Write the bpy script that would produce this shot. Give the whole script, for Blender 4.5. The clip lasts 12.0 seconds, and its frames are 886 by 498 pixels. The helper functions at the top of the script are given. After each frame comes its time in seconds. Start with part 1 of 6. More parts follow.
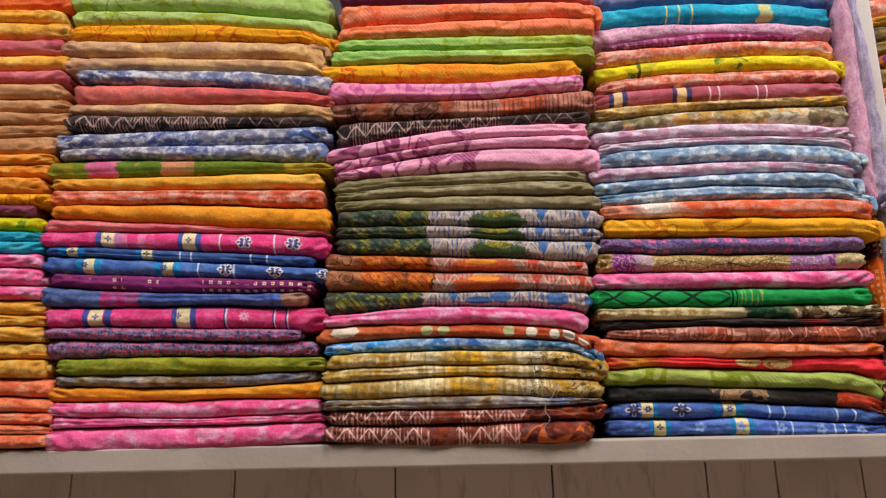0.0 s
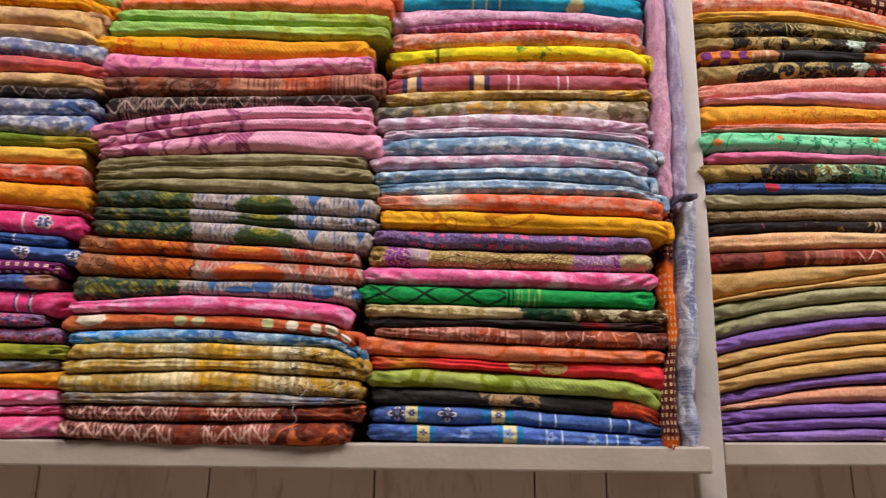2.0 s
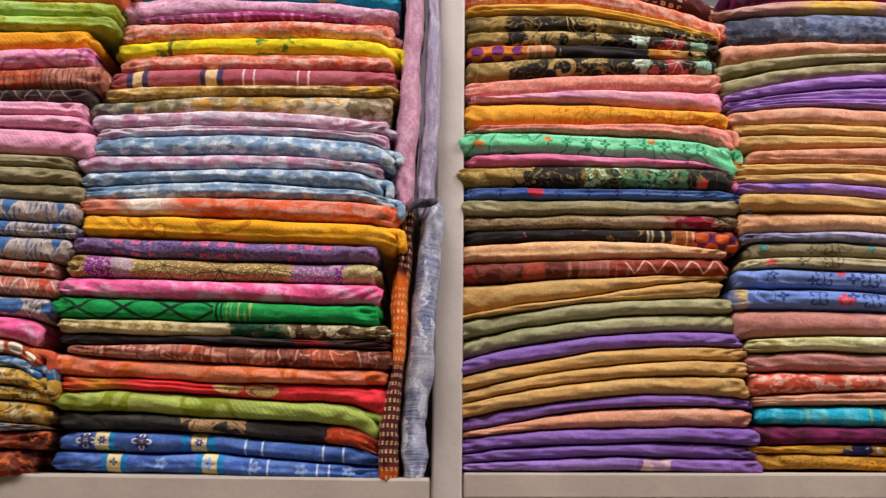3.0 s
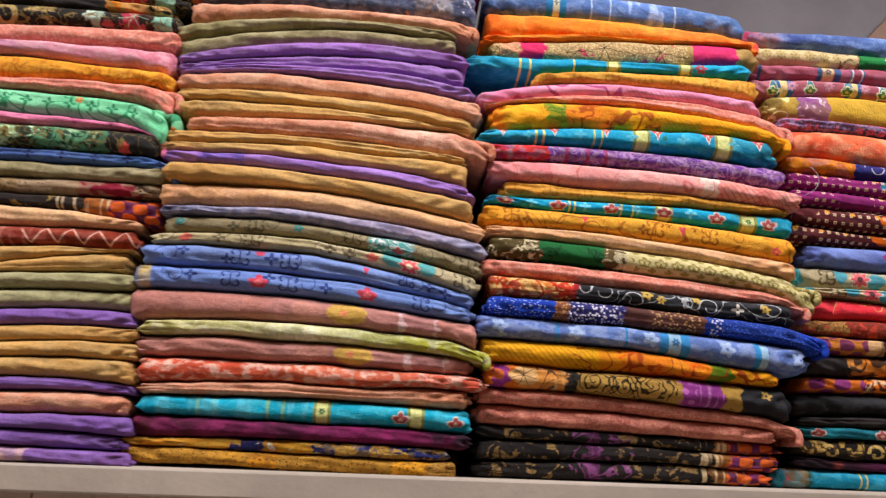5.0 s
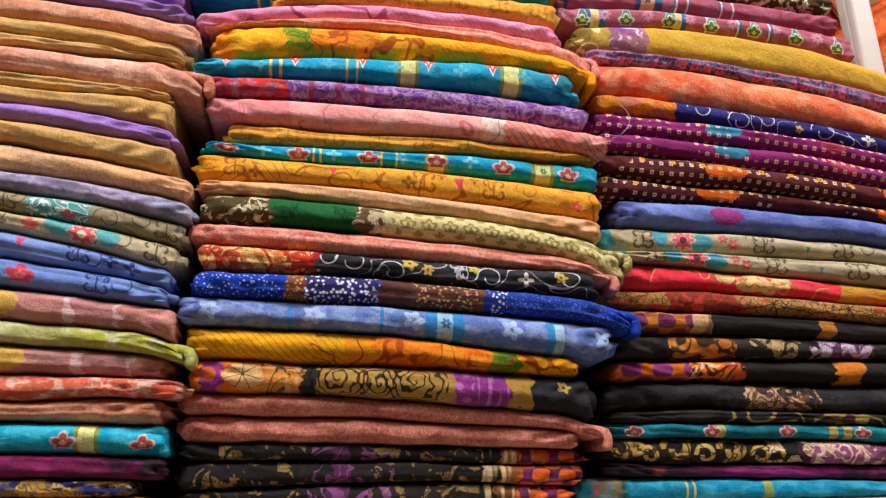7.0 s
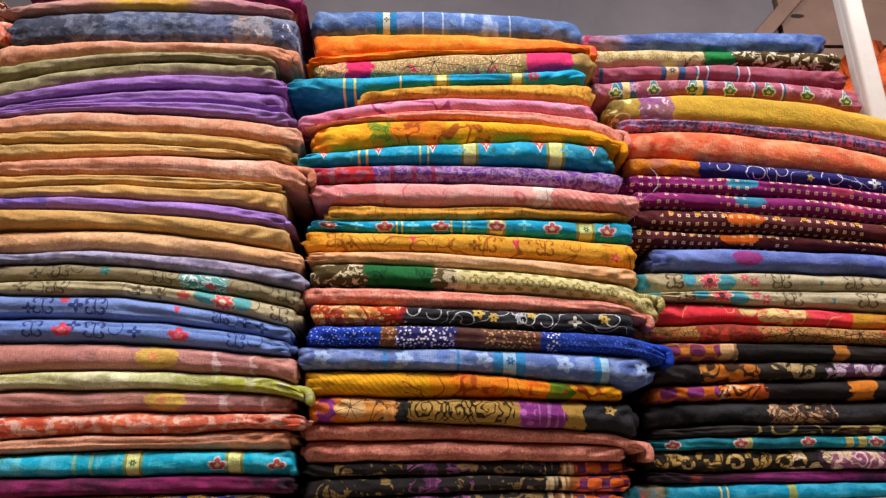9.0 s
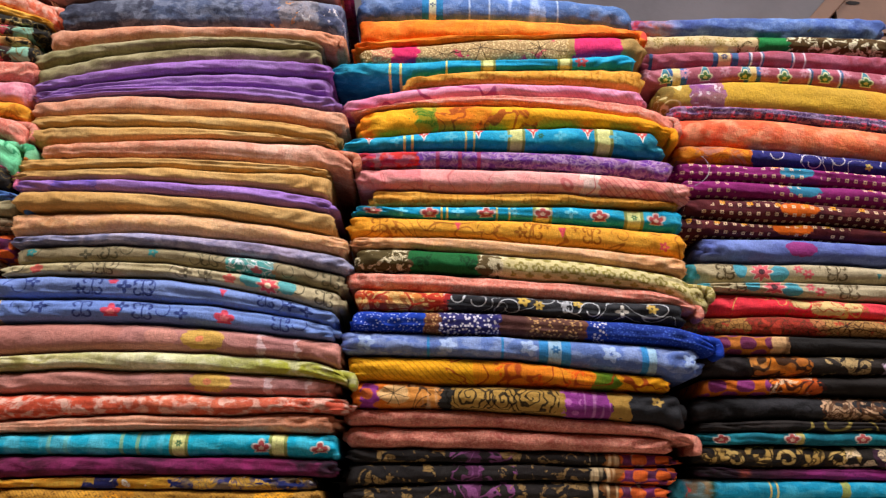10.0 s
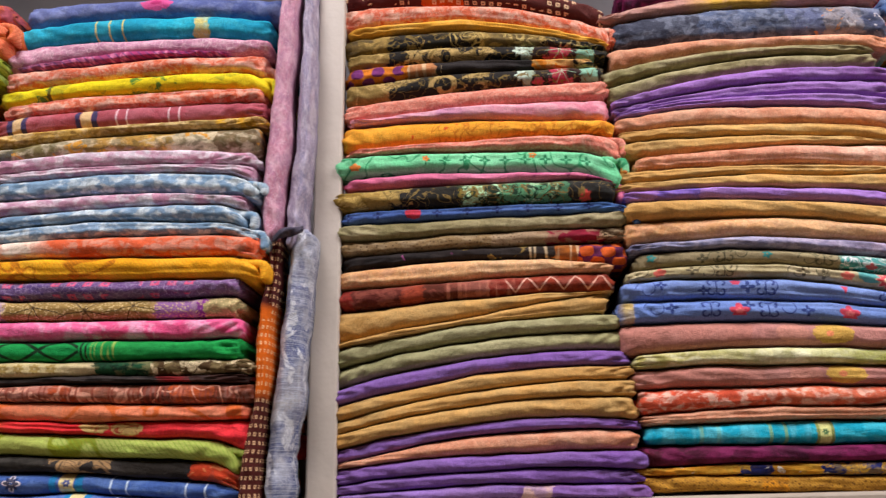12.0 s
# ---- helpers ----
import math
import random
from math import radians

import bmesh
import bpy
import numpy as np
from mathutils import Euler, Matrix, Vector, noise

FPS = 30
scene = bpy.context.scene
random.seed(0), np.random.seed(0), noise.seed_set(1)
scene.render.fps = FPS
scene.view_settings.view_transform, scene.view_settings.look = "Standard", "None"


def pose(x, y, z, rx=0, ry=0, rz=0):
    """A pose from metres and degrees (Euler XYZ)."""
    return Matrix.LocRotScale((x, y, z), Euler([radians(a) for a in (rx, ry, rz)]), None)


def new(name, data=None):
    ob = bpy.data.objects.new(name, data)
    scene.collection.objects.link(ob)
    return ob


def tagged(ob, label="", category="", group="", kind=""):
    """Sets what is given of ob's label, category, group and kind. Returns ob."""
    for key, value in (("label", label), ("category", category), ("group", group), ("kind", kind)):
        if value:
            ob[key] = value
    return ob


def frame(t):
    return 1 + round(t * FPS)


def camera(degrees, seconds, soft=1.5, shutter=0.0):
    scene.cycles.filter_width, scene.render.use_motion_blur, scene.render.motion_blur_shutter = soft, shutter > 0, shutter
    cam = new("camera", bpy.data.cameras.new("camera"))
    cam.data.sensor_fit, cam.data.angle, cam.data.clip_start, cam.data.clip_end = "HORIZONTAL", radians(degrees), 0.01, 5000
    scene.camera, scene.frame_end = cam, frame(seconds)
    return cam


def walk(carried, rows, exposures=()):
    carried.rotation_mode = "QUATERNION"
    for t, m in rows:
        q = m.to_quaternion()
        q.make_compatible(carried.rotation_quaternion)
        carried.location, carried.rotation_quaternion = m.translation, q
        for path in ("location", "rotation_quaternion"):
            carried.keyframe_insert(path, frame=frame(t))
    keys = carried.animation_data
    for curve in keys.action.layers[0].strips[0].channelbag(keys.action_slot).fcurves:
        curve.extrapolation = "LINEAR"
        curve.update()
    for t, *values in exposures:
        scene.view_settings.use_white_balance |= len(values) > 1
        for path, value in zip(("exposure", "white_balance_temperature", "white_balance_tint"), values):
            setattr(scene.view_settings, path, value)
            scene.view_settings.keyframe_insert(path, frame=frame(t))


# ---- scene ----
cam = camera(61.1, 12.0, soft=1.4, shutter=0.15)
METRES, EYE, TILT, LEAN, TURN = 2.75, 1.45, 0.0, 0.0, 1.5
ROWS = [
    (0.0, 0.0, 0.0, 0.0, 0.29, 15.04, 1.08),
    (0.5, 0.0017, 0.0, 0.0021, 0.39, 14.98, 0.96),
    (1.0, 0.0179, -0.0018, -0.0019, 0.16, 15.14, 0.59),
    (1.5, 0.0404, -0.0051, -0.0042, -0.81, 15.45, 0.18),
    (2.0, 0.1064, 0.0248, -0.0021, -1.79, 15.55, -0.64),
    (2.5, 0.1798, 0.0566, 0.0044, -2.0, 16.67, -0.87),
    (4.5, 0.4107, 0.04, 0.0089, -4.33, 16.47, -0.66),
    (5.0, 0.4955, 0.0713, 0.0114, -5.56, 16.62, -2.5),
    (5.5, 0.5331, 0.1059, 0.0055, -6.46, 16.78, -2.79),
    (6.0, 0.5583, 0.1303, 0.0124, -9.64, 17.15, -1.75),
    (6.5, 0.5793, 0.1469, 0.0149, -11.12, 17.48, 0.42),
    (8.5, 0.5865, 0.0968, 0.0192, -4.4, 19.36, 1.47),
    (9.0, 0.5746, 0.0799, 0.0139, -4.53, 19.0, 1.62),
    (9.5, 0.5795, 0.0882, 0.0118, -3.87, 18.75, 1.28),
    (10.0, 0.5698, 0.0843, 0.0118, -2.34, 18.58, 0.1),
    (10.5, 0.5183, 0.0751, 0.0163, -1.34, 18.32, 0.27),
    (11.0, 0.4417, 0.0634, 0.013, -0.48, 18.24, 0.56),
    (11.5, 0.3788, 0.0602, 0.0105, 1.14, 18.12, 0.4),
    (12.0, 0.3246, 0.0598, 0.0121, 3.05, 17.9, 0.83),
]
walk(cam, [(t, pose(0, 0, EYE, TILT, LEAN, TURN) @ pose(METRES * x, METRES * y, METRES * z, 90 + pitch, roll, yaw)) for t, x, y, z, yaw, pitch, roll in ROWS])

# ---- light: shop ceiling panels above the aisle ----
scene.view_settings.exposure = 0.0
world = bpy.data.worlds.new("world")
world.use_nodes = True
world.node_tree.nodes["Background"].inputs[0].default_value = (1.0, 0.93, 0.86, 1)
world.node_tree.nodes["Background"].inputs[1].default_value = 0.010
scene.world = world


def ceiling_lamp(x, y, sx, sy, watts):
    lamp = bpy.data.lights.new("ceiling_panel_light", "AREA")
    lamp.shape, lamp.size, lamp.size_y, lamp.energy, lamp.color = "RECTANGLE", sx, sy, watts, (1.0, 0.926, 0.938)
    new("ceiling_panel_light", lamp).matrix_world = pose(x, y, 2.94)


ceiling_lamp(-1.1, -0.04, 0.5, 0.5, 26)
ceiling_lamp(0.25, 0.16, 0.5, 0.5, 22.5)
ceiling_lamp(1.55, 0.46, 0.5, 0.5, 25.2)
ceiling_lamp(2.85, 0.53, 0.5, 0.5, 27)


# ---- materials ----
def lin(h, gain=1.0):
    c = [int(h[i:i + 2], 16) / 255 for i in (0, 2, 4)]
    c = [gain * (v / 12.92 if v <= 0.04045 else ((v + 0.055) / 1.055) ** 2.4) for v in c]
    grey = 0.3 * c[0] + 0.6 * c[1] + 0.1 * c[2]
    return tuple(min(0.92, 0.99 * v + 0.01 * grey) for v in c) + (1.0,)


class Net:
    """A small builder of shader nodes."""

    def __init__(self, name):
        self.mat = bpy.data.materials.new(name)
        self.mat.use_nodes = True
        self.t = self.mat.node_tree
        self.bsdf = self.t.nodes["Principled BSDF"]

    def put(self, sock, v):
        if isinstance(v, bpy.types.NodeSocket):
            self.t.links.new(v, sock)
        else:
            sock.default_value = v

    def m(self, op, a, b=None, c=None):
        n = self.t.nodes.new("ShaderNodeMath")
        n.operation = op
        for s, v in zip(n.inputs, (a, b, c)):
            if v is not None:
                self.put(s, v)
        return n.outputs[0]

    def vec(self, x, y, z=0.0):
        n = self.t.nodes.new("ShaderNodeCombineXYZ")
        for s, v in zip(n.inputs, (x, y, z)):
            self.put(s, v)
        return n.outputs[0]

    def noise(self, vec, scale=1.0, detail=2.0, rough=0.5, warp=0.0):
        n = self.t.nodes.new("ShaderNodeTexNoise")
        self.put(n.inputs["Vector"], vec)
        for k, v in (("Scale", scale), ("Detail", detail), ("Roughness", rough), ("Distortion", warp)):
            n.inputs[k].default_value = v
        return n.outputs[0]

    def voronoi(self, vec, scale, feature="F1", rnd=1.0):
        n = self.t.nodes.new("ShaderNodeTexVoronoi")
        n.feature = feature
        self.put(n.inputs["Vector"], vec)
        n.inputs["Scale"].default_value, n.inputs["Randomness"].default_value = scale, rnd
        return n.outputs["Distance"]

    def step(self, v, lo, hi):
        n = self.t.nodes.new("ShaderNodeMapRange")
        n.interpolation_type = "SMOOTHSTEP"
        self.put(n.inputs[0], v)
        n.inputs[1].default_value, n.inputs[2].default_value = lo, hi
        return n.outputs[0]

    def mix(self, f, a, b, how="MIX"):
        n = self.t.nodes.new("ShaderNodeMix")
        n.data_type, n.blend_type = "RGBA", how
        self.put(n.inputs[0], f), self.put(n.inputs[6], a), self.put(n.inputs[7], b)
        return n.outputs[2]

    def ramp(self, f, stops, how="LINEAR"):
        n = self.t.nodes.new("ShaderNodeValToRGB")
        n.color_ramp.interpolation = how
        self.put(n.inputs[0], f)
        e = n.color_ramp.elements
        while len(e) < len(stops):
            e.new(1.0)
        for el, (p, c) in zip(e, stops):
            el.position = p
        for el, (p, c) in zip(e, stops):
            el.color = c
        return n.outputs[0]

    def bump(self, height, dist, strength=1.0):
        n = self.t.nodes.new("ShaderNodeBump")
        n.inputs["Strength"].default_value, n.inputs["Distance"].default_value = strength, dist
        self.put(n.inputs["Height"], height)
        self.t.links.new(n.outputs[0], self.bsdf.inputs["Normal"])


GAIN = 1.16


def woven(key, stops, mott=(), over=(), edge=0.008, gloss=0.0, cut=False):
    """A printed cloth. stops: 'position colour' along the fold; mott: (colour, scale, amount) clouds; over: printed figures."""
    w = Net(key)
    info = w.t.nodes.new("ShaderNodeObjectInfo").outputs["Random"]
    uv = w.t.nodes.new("ShaderNodeSeparateXYZ")
    w.t.links.new(w.t.nodes.new("ShaderNodeTexCoord").outputs["UV"], uv.inputs[0])
    u, v = uv.outputs[0], uv.outputs[1]
    r = w.m("MULTIPLY", info, 37.0)
    p = w.vec(u, v, r)
    rough_edge = w.m("MULTIPLY", w.m("SUBTRACT", w.noise(p, 70.0, 3.0, 0.6), 0.5), edge * 4)
    t = w.m("ADD", w.m("MULTIPLY", u, 2.5), rough_edge)
    part_list = stops.split()
    st = [(float(a), lin(b, GAIN)) for a, b in zip(part_list[::2], part_list[1::2])]
    col = w.ramp(t, st, "CONSTANT" if cut else "LINEAR") if len(st) > 1 else st[0][1]
    for c, scale, amount in mott:
        soft = scale <= 10
        f = w.step(w.noise(w.vec(u, w.m("MULTIPLY", v, 1.3), r), scale * (1.5 if soft else 2.6), 3.0 if soft else 5.0, 0.6, 0.4), 0.42 if soft else 0.46, 0.64 if soft else 0.58)
        col = w.mix(w.m("MULTIPLY", f, amount), col, lin(c, GAIN))
    for kind, c, *q in over:
        span = q.pop() if q and isinstance(q[-1], tuple) else None
        if kind == "blot":
            f = w.step(w.noise(p, q[0] * 2.2, 2.5, 0.5, 0.8), q[1], q[1] + 0.02)
            lines = w.m("ABSOLUTE", w.m("SUBTRACT", w.m("FRACT", w.m("MULTIPLY", w.noise(p, q[0] * 1.4, 1.0, 0.4, 1.6), 11.0)), 0.5))
            f = w.m("MULTIPLY", f, w.m("ADD", w.m("MULTIPLY", w.step(lines, 0.12, 0.22), 0.7), 0.3))
        elif kind == "vein":
            f = w.step(w.m("ABSOLUTE", w.m("SUBTRACT", w.noise(p, q[0] * 1.8, 1.0, 0.4, 1.2), 0.5)), q[1] * 1.3, q[1] * 0.7)
        elif kind == "flor":
            f = w.step(w.m("ADD", w.voronoi(p, q[0]), w.m("MULTIPLY", w.noise(p, q[0] * 6, 1.0), 0.35)), q[1] + 0.17, q[1] + 0.12)
        elif kind == "dot":
            f = w.step(w.voronoi(p, q[0], "F1", 0.8), q[1], q[1] * 0.75)
        elif kind == "crack":
            f = w.step(w.voronoi(w.vec(u, v, r), q[0], "DISTANCE_TO_EDGE"), q[1], q[1] * 0.6)
        elif kind == "sq":
            a = w.m("ABSOLUTE", w.m("SUBTRACT", w.m("FRACT", w.m("DIVIDE", u, q[0])), 0.5))
            b = w.m("ABSOLUTE", w.m("SUBTRACT", w.m("FRACT", w.m("DIVIDE", w.m("ADD", v, 0.1 + q[0] * 0.5), q[0])), 0.5))
            d = w.m("MAXIMUM", a, b)
            f = w.m("MULTIPLY", w.m("LESS_THAN", d, q[1]), w.m("GREATER_THAN", d, q[1] * 0.35))
            f = w.m("MULTIPLY", f, w.m("GREATER_THAN", w.noise(p, 28.0, 0.0), q[2] if len(q) > 2 else 0.42))
        elif kind == "zig":
            a = w.m("ABSOLUTE", w.m("SUBTRACT", w.m("FRACT", w.m("DIVIDE", u, q[0])), 0.5))
            b = w.m("ABSOLUTE", w.m("SUBTRACT", w.m("MULTIPLY", a, 2.0), w.m("ADD", w.m("DIVIDE", v, q[1]), 0.5)))
            f = w.step(w.m("ADD", b, rough_edge), q[2], q[2] * 0.6)
        elif kind == "cross":
            a = w.m("MULTIPLY", w.m("ABSOLUTE", w.m("SUBTRACT", w.m("FRACT", w.m("DIVIDE", u, q[0])), 0.5)), 2.0)
            s = w.m("ADD", w.m("DIVIDE", v, q[1]), 0.5)
            d = w.m("MINIMUM", w.m("ABSOLUTE", w.m("SUBTRACT", a, s)), w.m("ABSOLUTE", w.m("SUBTRACT", a, w.m("SUBTRACT", 1.0, s))))
            f = w.step(d, q[2], q[2] * 0.6)
        elif kind == "bar":
            f = w.step(w.noise(w.vec(w.m("MULTIPLY", u, q[0]), w.m("MULTIPLY", v, 14.0), r), 1.0, 1.0), 0.5, 0.62)
            f = w.m("MULTIPLY", f, 0.75)
        elif kind == "pin":  # broken upright pin stripes
            a = w.m("ABSOLUTE", w.m("SUBTRACT", w.m("FRACT", w.m("ADD", w.m("MULTIPLY", u, q[0]), w.m("MULTIPLY", w.noise(w.vec(u, 0.0, r), 90.0, 1.0), 1.6))), 0.5))
            f = w.m("MULTIPLY", w.step(a, 0.24, 0.14), w.step(w.noise(w.vec(w.m("MULTIPLY", u, 70.0), w.m("MULTIPLY", v, 60.0), r), 1.0, 2.0), 0.4, 0.52))
        elif kind == "hatch":
            a = w.m("FRACT", w.m("MULTIPLY", w.m("ADD", u, w.m("MULTIPLY", v, 0.9)), q[0]))
            f = w.m("MULTIPLY", w.step(w.m("ABSOLUTE", w.m("SUBTRACT", a, 0.5)), 0.16, 0.06), 0.8)
        elif kind == "lens":  # rounded blooms and leaves: centre and half length along the fold, half height, height
            f = None
            for centre, half, high, up in zip(q[0::4], q[1::4], q[2::4], q[3::4]):
                a = w.m("DIVIDE", w.m("SUBTRACT", w.m("MULTIPLY", u, 2.5), centre), half)
                b = w.m("DIVIDE", w.m("SUBTRACT", v, up), high)
                g = w.m("ADD", w.m("ADD", w.m("MULTIPLY", a, a), w.m("MULTIPLY", b, b)), w.m("MULTIPLY", w.m("SUBTRACT", w.noise(p, 150.0, 3.0, 0.6), 0.5), 1.3))
                g = w.step(g, 1.05, 0.92)
                f = g if f is None else w.m("MAXIMUM", f, g)
        elif kind == "damask":  # fine tone-on-tone filigree
            f = w.step(w.m("ABSOLUTE", w.m("SUBTRACT", w.noise(p, q[0], 2.0, 0.55, 0.7), 0.5)), 0.055, 0.02)
            f = w.m("MULTIPLY", f, q[1])
        elif kind == "oval":  # staggered round cells: pitch, row height, radius
            row = w.m("FLOOR", w.m("ADD", w.m("DIVIDE", v, q[1]), 0.5))
            du = w.m("MULTIPLY", w.m("SUBTRACT", w.m("FRACT", w.m("ADD", w.m("DIVIDE", u, q[0]), w.m("MULTIPLY", row, 0.5))), 0.5), q[0])
            dv = w.m("SUBTRACT", v, w.m("MULTIPLY", row, q[1]))
            rad = w.m("SQRT", w.m("ADD", w.m("MULTIPLY", du, du), w.m("MULTIPLY", dv, dv)))
            f = w.step(w.m("ADD", rad, w.m("MULTIPLY", w.m("SUBTRACT", w.noise(p, 120.0, 1.0), 0.5), q[2] * 0.35)), q[2], q[2] * 0.9)
        elif kind in ("lotus", "drop", "ring", "fleur", "rose", "star"):  # single figures: pitch, offset, size, height, own value
            du = w.m("MULTIPLY", w.m("SUBTRACT", w.m("FRACT", w.m("ADD", w.m("DIVIDE", u, q[0]), q[1])), 0.5), q[0])
            dv = w.m("SUBTRACT", v, q[3])
            rad = w.m("SQRT", w.m("ADD", w.m("MULTIPLY", du, du), w.m("MULTIPLY", dv, dv)))
            size = q[2]
            if kind == "lotus":  # a fan of petals on a flat foot
                petal = w.m("ADD", w.m("MULTIPLY", w.m("ABSOLUTE", w.m("COSINE", w.m("MULTIPLY", w.m("ARCTAN2", du, dv), 2.5))), 0.42), 0.58)
                f = w.m("MULTIPLY", w.step(w.m("DIVIDE", rad, w.m("MULTIPLY", petal, size)), 1.0, 0.86), w.m("GREATER_THAN", dv, -0.42 * size))
            elif kind == "drop":  # a pointed leaf; own value -1 hangs it upside down
                rise = w.m("DIVIDE", w.m("MULTIPLY", dv, q[4]), size)
                wide = w.m("MULTIPLY", w.m("SUBTRACT", 1.0, rise), 0.36 * size)
                f = w.m("MULTIPLY", w.m("LESS_THAN", w.m("ABSOLUTE", du), wide), w.m("MULTIPLY", w.m("GREATER_THAN", rise, -1.0), w.m("LESS_THAN", rise, 1.0)))
            elif kind == "ring":  # an open curl of the given line width
                away = w.m("ABSOLUTE", w.m("SUBTRACT", rad, w.m("MULTIPLY", w.m("ADD", w.m("MULTIPLY", w.m("ARCTAN2", dv, du), 0.12), 0.85), size)))
                f = w.step(away, q[4], q[4] * 0.6)
            elif kind == "fleur":  # four curls round a stem
                a, b = w.m("ABSOLUTE", du), w.m("ABSOLUTE", dv)
                ca, cb = w.m("SUBTRACT", a, 0.5 * size), w.m("SUBTRACT", b, 0.52 * size)
                curl = w.m("ABSOLUTE", w.m("SUBTRACT", w.m("SQRT", w.m("ADD", w.m("MULTIPLY", ca, ca), w.m("MULTIPLY", cb, cb))), 0.34 * size))
                curl = w.m("MAXIMUM", curl, w.m("SUBTRACT", w.m("MULTIPLY", w.m("ADD", ca, cb), -0.7), 0.08 * size))
                stem = w.m("MAXIMUM", w.m("MULTIPLY", a, 1.4), w.m("SUBTRACT", b, 0.8 * size))
                f = w.step(w.m("MINIMUM", curl, stem), 0.13 * size, 0.08 * size)
            elif kind == "rose":  # petals drawn as wobbling wound lines
                turn = w.m("ADD", w.m("DIVIDE", rad, q[4]), w.m("ADD", w.m("MULTIPLY", w.m("ARCTAN2", dv, du), 0.159), w.m("MULTIPLY", w.noise(p, 75.0, 1.0), 2.6)))
                f = w.step(w.m("ABSOLUTE", w.m("SUBTRACT", w.m("FRACT", turn), 0.5)), 0.19, 0.13)
                f = w.m("MULTIPLY", f, w.m("LESS_THAN", rad, size))
            else:  # bare branches that spread from a point
                ray = w.m("MULTIPLY", w.m("ABSOLUTE", w.m("SINE", w.m("ADD", w.m("MULTIPLY", w.m("ARCTAN2", dv, du), 3.5), w.m("MULTIPLY", w.noise(p, 60.0, 1.0), 1.5)))), rad)
                f = w.m("MULTIPLY", w.step(ray, q[4], q[4] * 0.6), w.m("LESS_THAN", rad, size))
        elif kind == "band":
            f = None
            for centre, half in zip(q[0::2], q[1::2]):
                g = w.m("LESS_THAN", w.m("ABSOLUTE", w.m("SUBTRACT", w.m("MULTIPLY", u, 2.5), centre)), half)
                f = g if f is None else w.m("MAXIMUM", f, g)
        else:  # "ros": rosettes at the given pitch, offset, radius, petals, height
            du = w.m("MULTIPLY", w.m("SUBTRACT", w.m("FRACT", w.m("ADD", w.m("DIVIDE", u, q[0]), q[1])), 0.5), q[0])
            dv = w.m("SUBTRACT", v, q[4] if len(q) > 4 else 0.0)
            rad = w.m("SQRT", w.m("ADD", w.m("MULTIPLY", du, du), w.m("MULTIPLY", dv, dv)))
            lobes = w.m("ADD", w.m("MULTIPLY", w.m("COSINE", w.m("MULTIPLY", w.m("ARCTAN2", dv, du), float(q[3]))), 0.32 if q[3] < 5 else 0.2), 0.68 if q[3] < 5 else 0.8)
            k = w.m("DIVIDE", rad, w.m("MULTIPLY", lobes, q[2]))
            f = w.m("MULTIPLY", w.step(k, 1.0, 0.85), w.step(k, 0.18, 0.26))
        if span:
            f = w.m("MULTIPLY", f, w.m("MULTIPLY", w.m("GREATER_THAN", t, span[0]), w.m("LESS_THAN", t, span[1])))
        col = w.mix(w.m("MULTIPLY", f, 0.92), col, lin(c, GAIN))
    # worn dye, slubs and weave
    col = w.mix(1.0, col, w.ramp(w.noise(w.vec(u, v, r), 16.0, 8.0, 0.74), [(0.25, (0.68, 0.68, 0.68, 1)), (0.75, (1.15, 1.15, 1.15, 1))]), "MULTIPLY")
    slub = w.noise(w.vec(w.m("MULTIPLY", u, 160.0), w.m("MULTIPLY", v, 900.0), r), 1.0, 2.0, 0.7)
    warp_line = w.noise(w.vec(w.m("MULTIPLY", u, 1300.0), w.m("MULTIPLY", v, 130.0), r), 1.0, 1.0, 0.6)
    grain = w.m("MULTIPLY", w.m("ADD", slub, warp_line), 0.5)
    col = w.mix(1.0, col, w.ramp(grain, [(0.32, (0.75, 0.75, 0.75, 1)), (0.68, (1.2, 1.2, 1.2, 1))]), "MULTIPLY")
    w.put(w.bsdf.inputs["Base Color"], col)
    w.bsdf.inputs["Roughness"].default_value = 0.78 - gloss
    w.bsdf.inputs["Specular IOR Level"].default_value = 0.16
    w.bsdf.inputs["Sheen Weight"].default_value = 0.0
    w.bsdf.inputs["Sheen Roughness"].default_value = 0.4
    crease = w.noise(w.vec(w.m("MULTIPLY", u, 13.0), w.m("MULTIPLY", w.m("ADD", v, w.m("MULTIPLY", u, 0.16)), 48.0), r), 1.0, 2.0, 0.5, 0.9)
    rumple = w.noise(w.vec(u, v, r), 60.0, 3.0, 0.6, 0.5)
    w.bump(w.m("ADD", w.m("MULTIPLY", grain, 0.35), w.m("ADD", w.m("MULTIPLY", crease, 0.55), w.m("MULTIPLY", rumple, 1.2))), 0.003, 0.7)
    return w.mat


